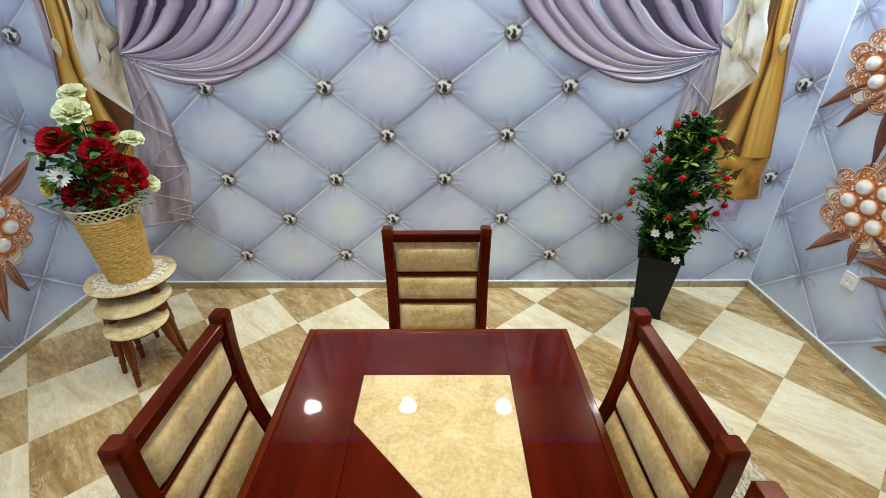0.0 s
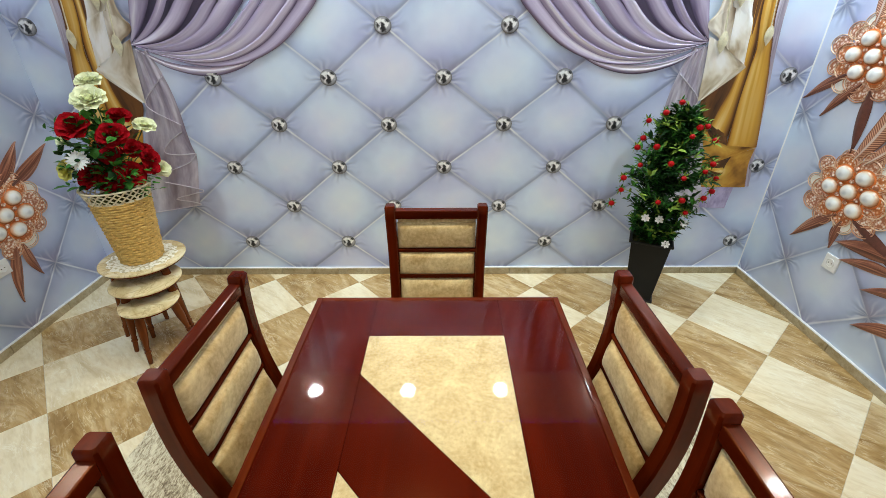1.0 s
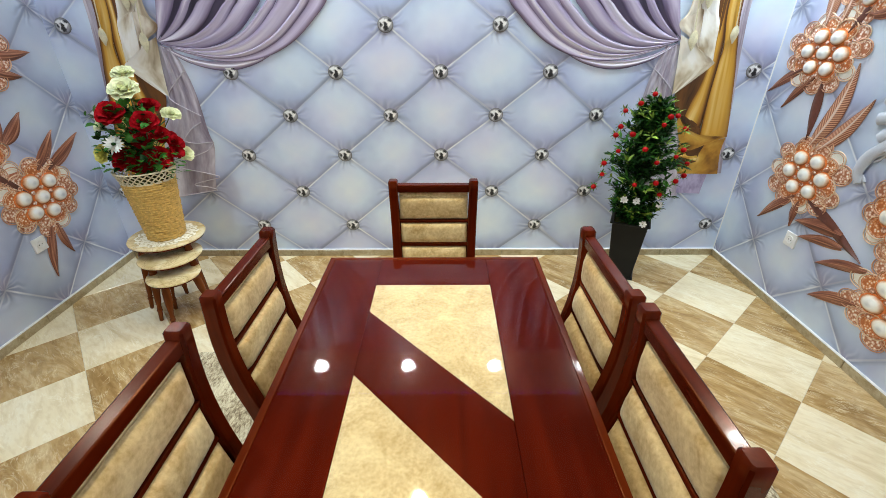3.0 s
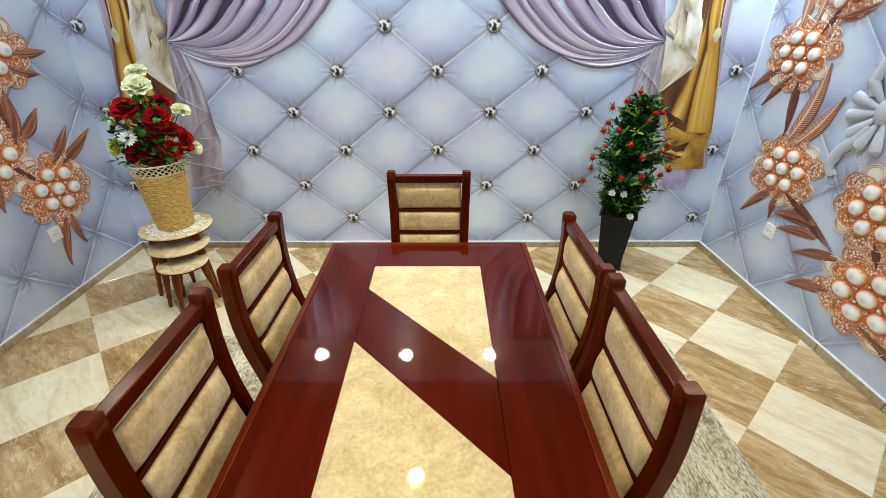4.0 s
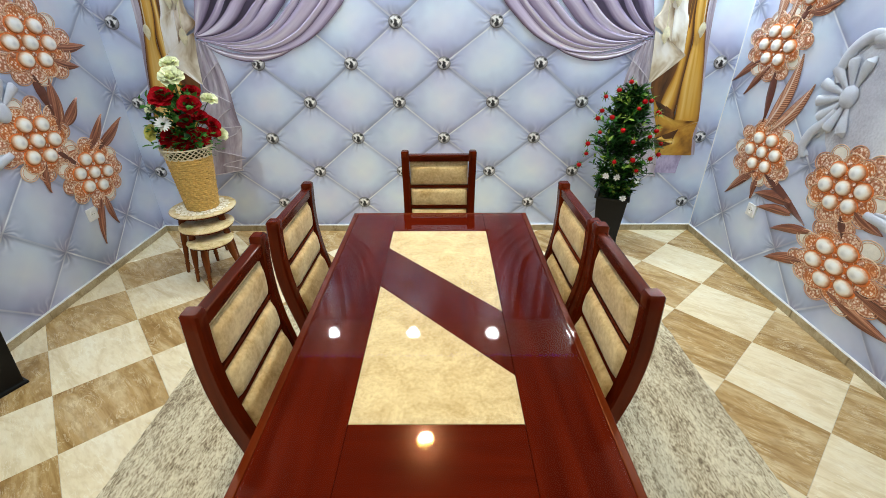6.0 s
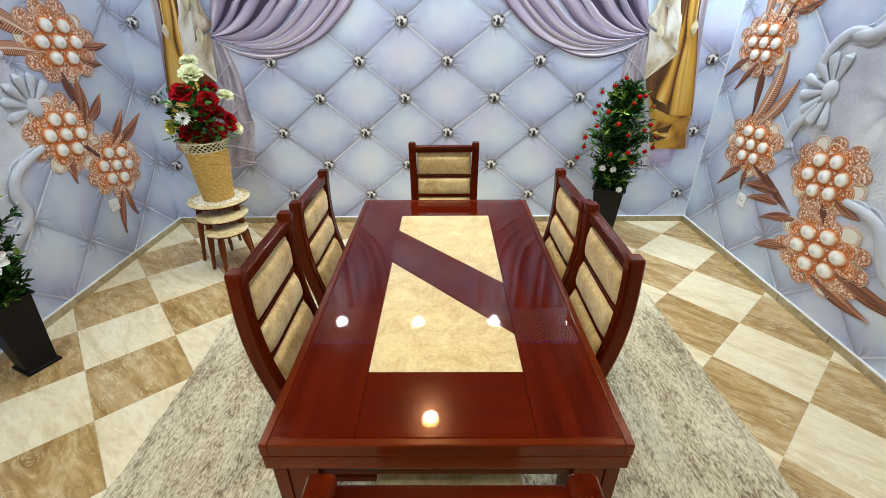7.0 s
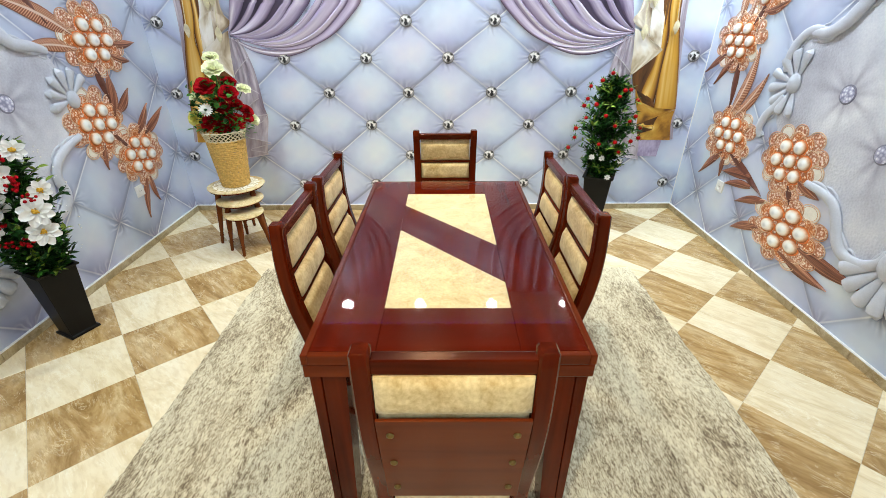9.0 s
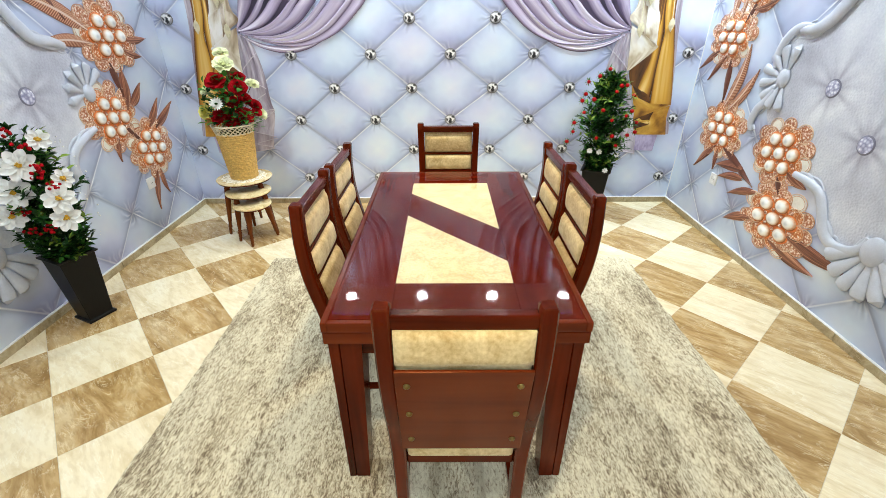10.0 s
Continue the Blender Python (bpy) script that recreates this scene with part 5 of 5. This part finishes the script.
def rose_bloom(c, n, r, seed):
    """A full rose: whorls of petals, tight in the heart and open outside."""
    rng = random.Random(seed)
    bm = bmesh.new()
    n, a, b = axes(n)
    c = Vector(c)
    for ring, (count, base, length, tilt) in enumerate(((3, 0.02, 0.45, 80), (5, 0.10, 0.60, 66), (6, 0.18, 0.72, 48), (7, 0.24, 0.80, 28), (7, 0.26, 0.82, 8))):
        for k in range(count):
            ang = 2 * math.pi * (k + 0.5 * (ring % 2) + rng.uniform(-0.15, 0.15)) / count
            radial = a * math.cos(ang) + b * math.sin(ang)
            tang = n.cross(radial)
            tl = radians(tilt + rng.uniform(-8, 8))
            e = radial * math.cos(tl) + n * math.sin(tl)
            out = n * math.cos(tl) - radial * math.sin(tl)
            petal_patch(bm, c + radial * (base * r) - n * (0.25 * r), e, tang, out, length * r * rng.uniform(0.9, 1.08), r * (0.5 + 0.14 * ring), 0.10 * r, 0.16 * r * (ring / 4), 0, 4, 4, 0.42)
    return bm


def open_bloom(c, n, r, count, seed, width=0.62):
    rng = random.Random(seed)
    bm = bmesh.new()
    n, a, b = axes(n)
    c = Vector(c)
    for k in range(count):
        ang = 2 * math.pi * (k + rng.uniform(-0.12, 0.12)) / count
        radial = a * math.cos(ang) + b * math.sin(ang)
        e = (radial + n * rng.uniform(0.05, 0.3)).normalized()
        petal_patch(bm, c + radial * 0.08 * r + n * (0.01 * r * (k % 2)), e, n.cross(radial), n, r * rng.uniform(0.88, 1.02), r * width, 0.10 * r, 0.15 * r, 0, 4, 5, 0.55)
    return bm


def ball(bm, c, r, squash=1.0, n=10, slot=0):
    prof = [(r * math.sin(math.pi * (k + 0.35) / 6.7), -r * squash * math.cos(math.pi * (k + 0.35) / 6.7)) for k in range(7)]
    lathe(bm, prof, n, Matrix.Translation(c), slot)


def leaf(bm, at, way, length, width, rng, slot=0, droop=0.15):
    """One leaf: folded along its rib, bent down towards the tip."""
    way = Vector(way).normalized()
    side = way.cross(Vector((rng.uniform(-0.4, 0.4), rng.uniform(-0.4, 0.4), 1))).normalized()
    up = side.cross(way)
    rows = []
    for t, w in ((0.0, 0.12), (0.3, 0.9), (0.62, 0.85), (1.0, 0.03)):
        p = Vector(at) + way * (length * t) - up * (droop * length * t * t)
        rows.append([bm.verts.new(p - side * (width * w / 2) + up * (0.18 * width * w)), bm.verts.new(p), bm.verts.new(p + side * (width * w / 2) + up * (0.18 * width * w))])
    for a, b in zip(rows, rows[1:]):
        for i in range(2):
            bm.faces.new((a[i], a[i + 1], b[i + 1], b[i])).material_index = slot


leaf_dark = plain("leaf_dark_green", (0.012, 0.050, 0.010), 0.45, vary=0.5, scale=25, shine=0.12)
leaf_mid = plain("leaf_green", (0.050, 0.19, 0.026), 0.45, vary=0.5, scale=25, shine=0.12)
leaf_lime = plain("leaf_lime", (0.22, 0.34, 0.05), 0.45, vary=0.4, scale=25, shine=0.12)
rose_red = plain("rose_red", (0.40, 0.002, 0.008), 0.8, vary=0.55, scale=45, shine=0.12)
berry_red = plain("berry_red", (0.40, 0.003, 0.005), 0.45, vary=0.3, scale=30, shine=0.12)
rose_cream = plain("rose_cream", (0.87, 0.90, 0.60), 0.8, vary=0.15, scale=40, shine=0.12)
bloom_yellow = plain("bloom_yellow", (0.80, 0.74, 0.20), 0.6, vary=0.2, scale=40, shine=0.12)
bloom_white = plain("bloom_white", (0.84, 0.84, 0.82), 0.6, vary=0.08, scale=40, shine=0.12)
stamen = plain("stamen_yellow", (0.72, 0.42, 0.03), 0.7, vary=0.4, scale=80)
stem_green = plain("stem_green", (0.05, 0.10, 0.03), 0.5, vary=0.3)
straw = plain("straw_rope", (0.72, 0.46, 0.13), 0.75, vary=0.45, scale=70, bumps=0.6)
straw_pale = plain("pale_straw", (0.78, 0.70, 0.50), 0.75, vary=0.25, scale=70)
moss = plain("moss", (0.07, 0.07, 0.02), 0.9, vary=0.5, scale=60, bumps=0.8, shine=0.12)


def rose_basket():
    """A coiled straw basket full of red and cream artificial roses."""
    bx, by, bz = -1.452, 2.09, 0.4535
    b = thing("flower_basket", pose(bx, by, bz), "tall woven straw basket of red and cream artificial roses", "flower basket")
    rows, h0, h1, r0, r1 = 25, 0.008, 0.345, 0.096, 0.128
    bm = bmesh.new()
    for k in range(rows):
        t = k / (rows - 1)
        z, r = h0 + (h1 - h0) * t, r0 + (r1 - r0) * t
        n = 54
        rings = []
        for i in range(n):
            a = 2 * math.pi * i / n
            w = 0.0074 * (1 + 0.38 * math.sin(i * 2.1 + k * 1.7))
            zz = z + 0.0016 * math.sin(i * 0.7 + k * 2.3)
            rings.append([bm.verts.new(((r + w * math.cos(q)) * math.cos(a), (r + w * math.cos(q)) * math.sin(a), zz + w * 1.1 * math.sin(q))) for q in (2 * math.pi * m / 6 for m in range(6))])
        for i in range(n):
            p, q = rings[i], rings[(i + 1) % n]
            for m in range(6):
                bm.faces.new((p[m], p[(m + 1) % 6], q[(m + 1) % 6], q[m]))
    lathe(bm, [(0.02, 0.0), (r0, 0.001), (r0 - 0.004, 0.01)], 40)
    part("coiled_body", bm, straw, b, "coiled golden straw body", True)
    bm = bmesh.new()
    for turn in (1, -1):
        for k in range(26):
            pts = []
            for j in range(7):
                t = j / 6
                a = 2 * math.pi * (k + turn * 2.2 * t) / 26
                r = 0.129 + 0.020 * t + 0.003 * turn * math.sin(math.pi * 4 * t)
                pts.append((r * math.cos(a), r * math.sin(a), 0.348 + 0.062 * t))
            tube(bm, pts, 0.0036, 5)
    for z, r in ((0.350, 0.130), (0.412, 0.1505)):
        tube(bm, [(r * math.cos(2 * math.pi * i / 40), r * math.sin(2 * math.pi * i / 40), z) for i in range(41)], 0.005, 6)
    part("lattice_rim", bm, straw_pale, b, "open lattice rim of pale straw", True)
    bm = bmesh.new()
    lathe(bm, [(0.02, 0.33), (0.125, 0.335), (0.11, 0.36), (0.05, 0.375)], 24)
    part("moss_filling", bm, moss, b, "", True)

    def loc(x, y, z):
        return Vector((x - bx, y - by, z - bz))

    red = [(-1.45, 1.975, 1.185, 0.062), (-1.32, 2.02, 1.133, 0.056), (-1.375, 2.18, 1.19, 0.046), (-1.338, 2.14, 1.04, 0.046), (-1.271, 2.15, 0.995, 0.040), (-1.505, 2.015, 0.938, 0.056), (-1.43, 2.05, 0.915, 0.060), (-1.33, 2.06, 0.935, 0.056), (-1.40, 2.06, 1.03, 0.044), (-1.26, 2.12, 0.95, 0.034), (-1.50, 2.2, 1.05, 0.05), (-1.36, 2.24, 1.0, 0.05)]
    cream = [(-1.422, 2.09, 1.285, 0.074), (-1.47, 2.19, 1.35, 0.058), (-1.30, 2.23, 1.135, 0.052), (-1.25, 2.18, 0.925, 0.048), (-1.57, 2.04, 1.11, 0.040)]
    heart = loc(-1.43, 2.09, 0.85)
    k = 0
    for spots, mat, name, lab in ((red, rose_red, "red_rose", "deep red rose"), (cream, rose_cream, "cream_rose", "pale cream rose")):
        for x, y, z, r in spots:
            c = loc(x, y, z)
            n = (c - heart).normalized() + Vector((0.25, -0.75, 0.25))
            part(name, rose_bloom(c, n, r * (1.12 if name == 'red_rose' else 0.96), 40 + k), mat, b, lab, True)
            k += 1
    c = loc(-1.603, 2.016, 0.968)
    part("yellow_rose", rose_bloom(c, (-0.3, -0.8, 0.4), 0.050, 71), bloom_yellow, b, "pale yellow rose", True)
    c = loc(-1.47, 1.96, 1.03)
    daisy = part("white_daisy", open_bloom(c, (0.3, -0.8, 0.4), 0.046, 16, 5, 0.3), bloom_white, b, "white daisy", True)
    bm = bmesh.new()
    ball(bm, c + Vector((0.002, -0.008, 0.003)), 0.011, 0.7)
    part("daisy_eye", bm, leaf_dark, daisy, "", True)
    rng = random.Random(9)
    bm = bmesh.new()
    for x, y, z, r in red + cream + [(-1.603, 2.016, 0.968, 0.05), (-1.47, 1.96, 1.03, 0.05)]:
        p = loc(x, y, z)
        tube(bm, [heart * 0.6 + Vector((0, 0, 0.13)), heart.lerp(p, 0.6) + Vector((0, 0.02, 0.02)), p - (p - heart).normalized() * 0.4 * r], 0.003, 5)
    tagged(part("stem", bm, stem_green, b, "", True), kind="stuff")
    bm = bmesh.new()
    for i in range(540):
        a, el, d = rng.uniform(0, 2 * math.pi), rng.uniform(-0.1, 1.45), rng.uniform(0.05, 1.0)
        way = Vector((math.cos(a) * math.cos(el), math.sin(a) * math.cos(el), math.sin(el)))
        at = heart + Vector((way.x * 0.17, way.y * 0.15, 0.05 + way.z * 0.36)) * d
        if i < 150:
            at = heart + Vector((rng.uniform(-0.16, 0.14), -0.07 + rng.uniform(-0.05, 0.03), rng.uniform(0.03, 0.36)))
        big = rng.random() < 0.4
        leaf(bm, at, way + Vector((rng.uniform(-0.6, 0.6), rng.uniform(-0.8, 0.3), rng.uniform(-0.4, 0.4))), rng.uniform(0.042, 0.066) if big else rng.uniform(0.022, 0.036), 0.040 if big else 0.017, rng, rng.choice((0, 1, 1, 1)))
    for i in range(70):
        side = rng.choice((-1, 1))
        at = heart + Vector((side * rng.uniform(0.12, 0.18), rng.uniform(-0.1, 0.05), rng.uniform(0.05, 0.24) if side < 0 else rng.uniform(-0.03, 0.12)))
        leaf(bm, at, (side, rng.uniform(-0.6, 0.6), rng.uniform(-0.4, 0.6)), rng.uniform(0.02, 0.045), 0.014, rng, 1)
    part("foliage", bm, [leaf_dark, leaf_mid], b, "dark green rose leaves", True)


rose_basket()


def planter(x, y, turn, z, half_low, half_top, label):
    p = thing("potted_plant", pose(x, y, 0, 0, 0, turn), label, "potted plant", "potted plants")
    bm = bmesh.new()
    rings = []
    for zz, h in ((0.0, half_low + 0.012), (0.014, half_low + 0.012), (0.018, half_low), (z - 0.012, half_top), (z - 0.010, half_top + 0.012), (z, half_top + 0.014), (z, half_top - 0.004), (z - 0.05, half_top - 0.010)):
        rings.append([bm.verts.new((sx * h, sy * h, zz)) for sx, sy in ((-1, -1), (1, -1), (1, 1), (-1, 1))])
    for a, b in zip(rings, rings[1:]):
        for i in range(4):
            bm.faces.new((a[i], a[(i + 1) % 4], b[(i + 1) % 4], b[i]))
    bm.faces.new(rings[0]), bm.faces.new(rings[-1])
    bmesh.ops.bevel(bm, geom=list(bm.edges), offset=0.0015, segments=1, affect="EDGES")
    part("planter", bm, black_gloss, p, "tall tapered square black planter")
    bm = bmesh.new()
    n = 12
    grid = [[bm.verts.new(((2 * i / n - 1) * (half_top - 0.008), (2 * j / n - 1) * (half_top - 0.008), z - 0.03 + 0.012 * noise.noise((i * 0.9, j * 0.9, x)))) for j in range(n + 1)] for i in range(n + 1)]
    for i in range(n):
        for j in range(n):
            bm.faces.new((grid[i][j], grid[i + 1][j], grid[i + 1][j + 1], grid[i][j + 1]))
    part("moss_filling", bm, moss, p, "dry green moss", True)
    return p


def berry_bush():
    x, y, turn, z = 1.456, 2.385, -24.0, 0.42
    p = planter(x, y, turn, z, 0.076, 0.108, "bushy green artificial plant with red berries in black planter")
    inv = pose(x, y, 0, 0, 0, turn).inverted()
    loc = lambda X, Y, Z: inv @ Vector((X, Y, Z))
    rng = random.Random(31)

    def girth(zz):
        return float(np.interp(zz, (0.42, 0.5, 0.62, 0.75, 0.9, 1.05, 1.15, 1.22), (0.08, 0.14, 0.20, 0.235, 0.225, 0.16, 0.10, 0.02)))

    cx = lambda zz: x + 0.0 + 0.005 * zz
    bm = bmesh.new()
    tube(bm, [loc(x, y, 0.38), loc(x, y, 0.7), loc(x - 0.01, y - 0.02, 1.1)], [0.010, 0.008, 0.003], 7)
    leaves = bmesh.new()
    tips = []
    for k in range(250):
        zz = rng.uniform(0.44, 1.18)
        a = rng.uniform(0, 2 * math.pi)
        g = girth(zz) * rng.uniform(0.55, 1.08)
        base = Vector((x, y, zz - 0.10))
        tip = Vector((cx(zz) + g * math.cos(a), y - 0.02 + 0.85 * g * math.sin(a), zz))
        tube(bm, [loc(*base), loc(*(base.lerp(tip, 0.5) + Vector((0, 0, 0.01)))), loc(*tip)], 0.0022, 4)
        tips.append(tip)
        out = (tip - base).normalized()
        lime = rng.random() < 0.3
        for q in range(24):
            t = rng.uniform(0.08, 1.0)
            at = base.lerp(tip, t)
            way = out * 0.5 + Vector((rng.uniform(-1, 1), rng.uniform(-1, 1), rng.uniform(-0.5, 0.9)))
            leaf(leaves, loc(*at), inv.to_3x3() @ way, rng.uniform(0.032, 0.062), rng.uniform(0.013, 0.023), rng, 2 if lime and t > 0.88 else rng.choice((0, 0, 1)))
    tagged(part("stem", bm, stem_green, p, "", True), kind="stuff")
    front = [(1.41, 1.21), (1.34, 1.16), (1.26, 1.12), (1.49, 1.10), (1.54, 1.10), (1.45, 1.06), (1.25, 1.03), (1.30, 1.0), (1.23, 0.98), (1.24, 0.90), (1.43, 0.86), (1.54, 0.89), (1.59, 0.92), (1.67, 0.82), (1.68, 0.74), (1.34, 0.72), (1.45, 0.74), (1.58, 0.74), (1.50, 0.66), (1.19, 0.74), (1.15, 0.66), (1.19, 0.81), (1.62, 1.02), (1.36, 0.93)]
    for i, (bx, bz) in enumerate(front):
        off = abs(bx - 1.45)
        by = 2.36 - 0.8 * math.sqrt(max(0.0, (girth(bz) + 0.01) ** 2 - off * off)) if off < girth(bz) else 2.33
        c = Vector((bx, by, bz))
        b2 = bmesh.new()
        ball(b2, loc(*c), rng.uniform(0.0135, 0.018), 0.9, 10)
        part("berry", b2, berry_red, p, "round red berry", True)
        for q in range(9):
            a = 2 * math.pi * q / 9
            leaf(leaves, loc(*(c + Vector((0, 0.012, 0)))), inv.to_3x3() @ Vector((math.cos(a), -0.15, math.sin(a))), rng.uniform(0.03, 0.042), 0.011, rng, 2 if i in (10, 11, 15, 16, 17, 18) or q % 3 == 0 else 1, 0.0)
    part("foliage", leaves, [leaf_dark, leaf_mid, leaf_lime], p, "narrow green leaves with lime tips", True)
    for bx, bz in ((1.323, 0.602), (1.402, 0.592), (1.547, 0.568), (1.475, 0.435), (1.532, 0.624)):
        c = loc(bx, 2.25, bz)
        part("white_blossom", open_bloom(c, inv.to_3x3() @ Vector((-0.3, -0.8, 0.5)), 0.023, 7, int(bx * 100)), bloom_white, p, "small white blossom", True)


berry_bush()


def white_flower_bush():
    x, y, turn, z = -1.955, 0.890, -24.0, 0.42
    p = planter(x, y, turn, z, 0.064, 0.088, "artificial plant with large white flowers in black planter")
    inv = pose(x, y, 0, 0, 0, turn).inverted()
    loc = lambda X, Y, Z: inv @ Vector((X, Y, Z))
    rot = inv.to_3x3()
    rng = random.Random(77)

    def girth(zz):
        return float(np.interp(zz, (0.42, 0.52, 0.65, 0.8, 0.95, 1.08, 1.14), (0.10, 0.15, 0.17, 0.185, 0.16, 0.11, 0.03)))

    bm = bmesh.new()
    leaves = bmesh.new()
    for k in range(170):
        zz = rng.uniform(0.43, 1.10)
        a = rng.uniform(0, 2 * math.pi)
        g = girth(zz) * rng.uniform(0.4, 1.05)
        base = Vector((x, y, max(0.36, zz - 0.14)))
        tip = Vector((max(LEFT + 0.03, x + 0.02 + g * math.cos(a)), y + g * math.sin(a), zz))
        tube(bm, [loc(*base), loc(*(base.lerp(tip, 0.5) + Vector((0, 0, 0.015)))), loc(*tip)], 0.0024, 4)
        out = (tip - base).normalized()
        lime = rng.random() < 0.25
        for q in range(18):
            t = rng.uniform(0.3, 1.0)
            at = base.lerp(tip, t)
            way = out * 0.5 + Vector((rng.uniform(-0.5, 1), rng.uniform(-1, 1), rng.uniform(-0.5, 0.9)))
            if at.x > LEFT + 0.07:
                leaf(leaves, loc(*at), rot @ way, rng.uniform(0.03, 0.055), rng.uniform(0.016, 0.028), rng, 2 if lime and t > 0.75 else rng.choice((0, 0, 0, 1)))
    tagged(part("stem", bm, stem_green, p, "", True), kind="stuff")
    part("foliage", leaves, [leaf_dark, leaf_mid, leaf_lime], p, "dense dark green leaves", True)
    for i, (X, Y, Z, r) in enumerate(((-1.887, 0.77, 0.923, 0.075), (-1.979, 0.77, 0.788, 0.078), (-1.77, 0.77, 0.757, 0.070), (-1.777, 0.77, 0.655, 0.066), (-2.046, 0.77, 0.662, 0.068), (-1.80, 0.83, 1.03, 0.05), (-1.79, 0.86, 0.83, 0.05))):
        n = Vector((0.45, -0.75, 0.35))
        c = loc(X + 0.03, Y, Z + 0.03)
        f = part("white_flower", open_bloom(c, rot @ n, r * 0.98, 8, 50 + i, 0.70), bloom_white, p, "large white flower", True)
        b2 = bmesh.new()
        cc = c + (rot @ n.normalized()) * 0.010
        ball(b2, cc, 0.012, 0.8)
        for q in range(14):
            d = rot @ (n.normalized() + Vector((rng.uniform(-0.9, 0.9), rng.uniform(-0.9, 0.9), rng.uniform(-0.9, 0.9)))).normalized()
            ball(b2, cc + d * 0.014, 0.0035, 1.0, 6)
        part("flower_eye", b2, stamen, f, "yellow stamens", True)
    for i, (X, Z) in enumerate(((-1.852, 1.108), (-1.796, 1.043), (-1.788, 0.905), (-1.962, 0.723), (-1.958, 0.61), (-1.775, 0.955), (-1.745, 0.852), (-1.861, 0.626))):
        Yc = 0.77
        b2 = bmesh.new()
        for q in range(11):
            ball(b2, loc(X + rng.uniform(-0.032, 0.032), Yc + rng.uniform(-0.02, 0.02), Z + rng.uniform(-0.02, 0.02)), rng.uniform(0.006, 0.009), 1.0, 7)
        part("berry_sprig", b2, rose_red, p, "cluster of dark red berries", True)
    b2 = bmesh.new()
    for q in range(60):
        a = rng.uniform(0, 2 * math.pi)
        zz = rng.uniform(0.5, 1.12)
        g = girth(zz) * 1.12
        P = Vector((x + 0.03 + g * math.cos(a), y + g * math.sin(a), zz))
        if P.x > LEFT + 0.04:
            ball(b2, loc(*P), rng.uniform(0.002, 0.005), 1.0, 6)
    part("tiny_blossoms", b2, bloom_white, p, "scattered tiny white buds", True)


white_flower_bush()

# ---- floor tiles, one by one ----
TILE, TURN_TILES, OFF_U, OFF_V = 0.416, 41.5, 0.326, 0.178


def floor_tiles():
    bm = bmesh.new()
    box(bm, -TILE / 2 + 0.0008, TILE / 2 - 0.0008, -TILE / 2 + 0.0008, TILE / 2 - 0.0008, -0.012, 0.0)
    bmesh.ops.bevel(bm, geom=[e for e in bm.edges if all(v.co.z > -0.001 for v in e.verts)], offset=0.0012, segments=1, affect="EDGES")
    meshes = {}
    for mat in (tile_brown, tile_cream):
        data = bpy.data.meshes.new("tile")
        bm.to_mesh(data)
        data.materials.append(mat)
        meshes[mat] = data
    bm.free()
    a = radians(TURN_TILES)
    for i in range(-14, 16):
        for j in range(-14, 16):
            u, v = (i + 0.5 + OFF_U) * TILE, (j + 0.5 + OFF_V) * TILE
            x, y = u * math.cos(a) - v * math.sin(a), u * math.sin(a) + v * math.cos(a)
            if LEFT - 0.26 < x < RIGHT + 0.26 and FRONT - 0.2 < y < BACK + 0.26:
                ob = new("tile", meshes[tile_brown if (i + j) % 2 else tile_cream])
                ob.parent = floor
                ob.matrix_basis = pose(x, y, 0, 0, 0, TURN_TILES)


floor_tiles()
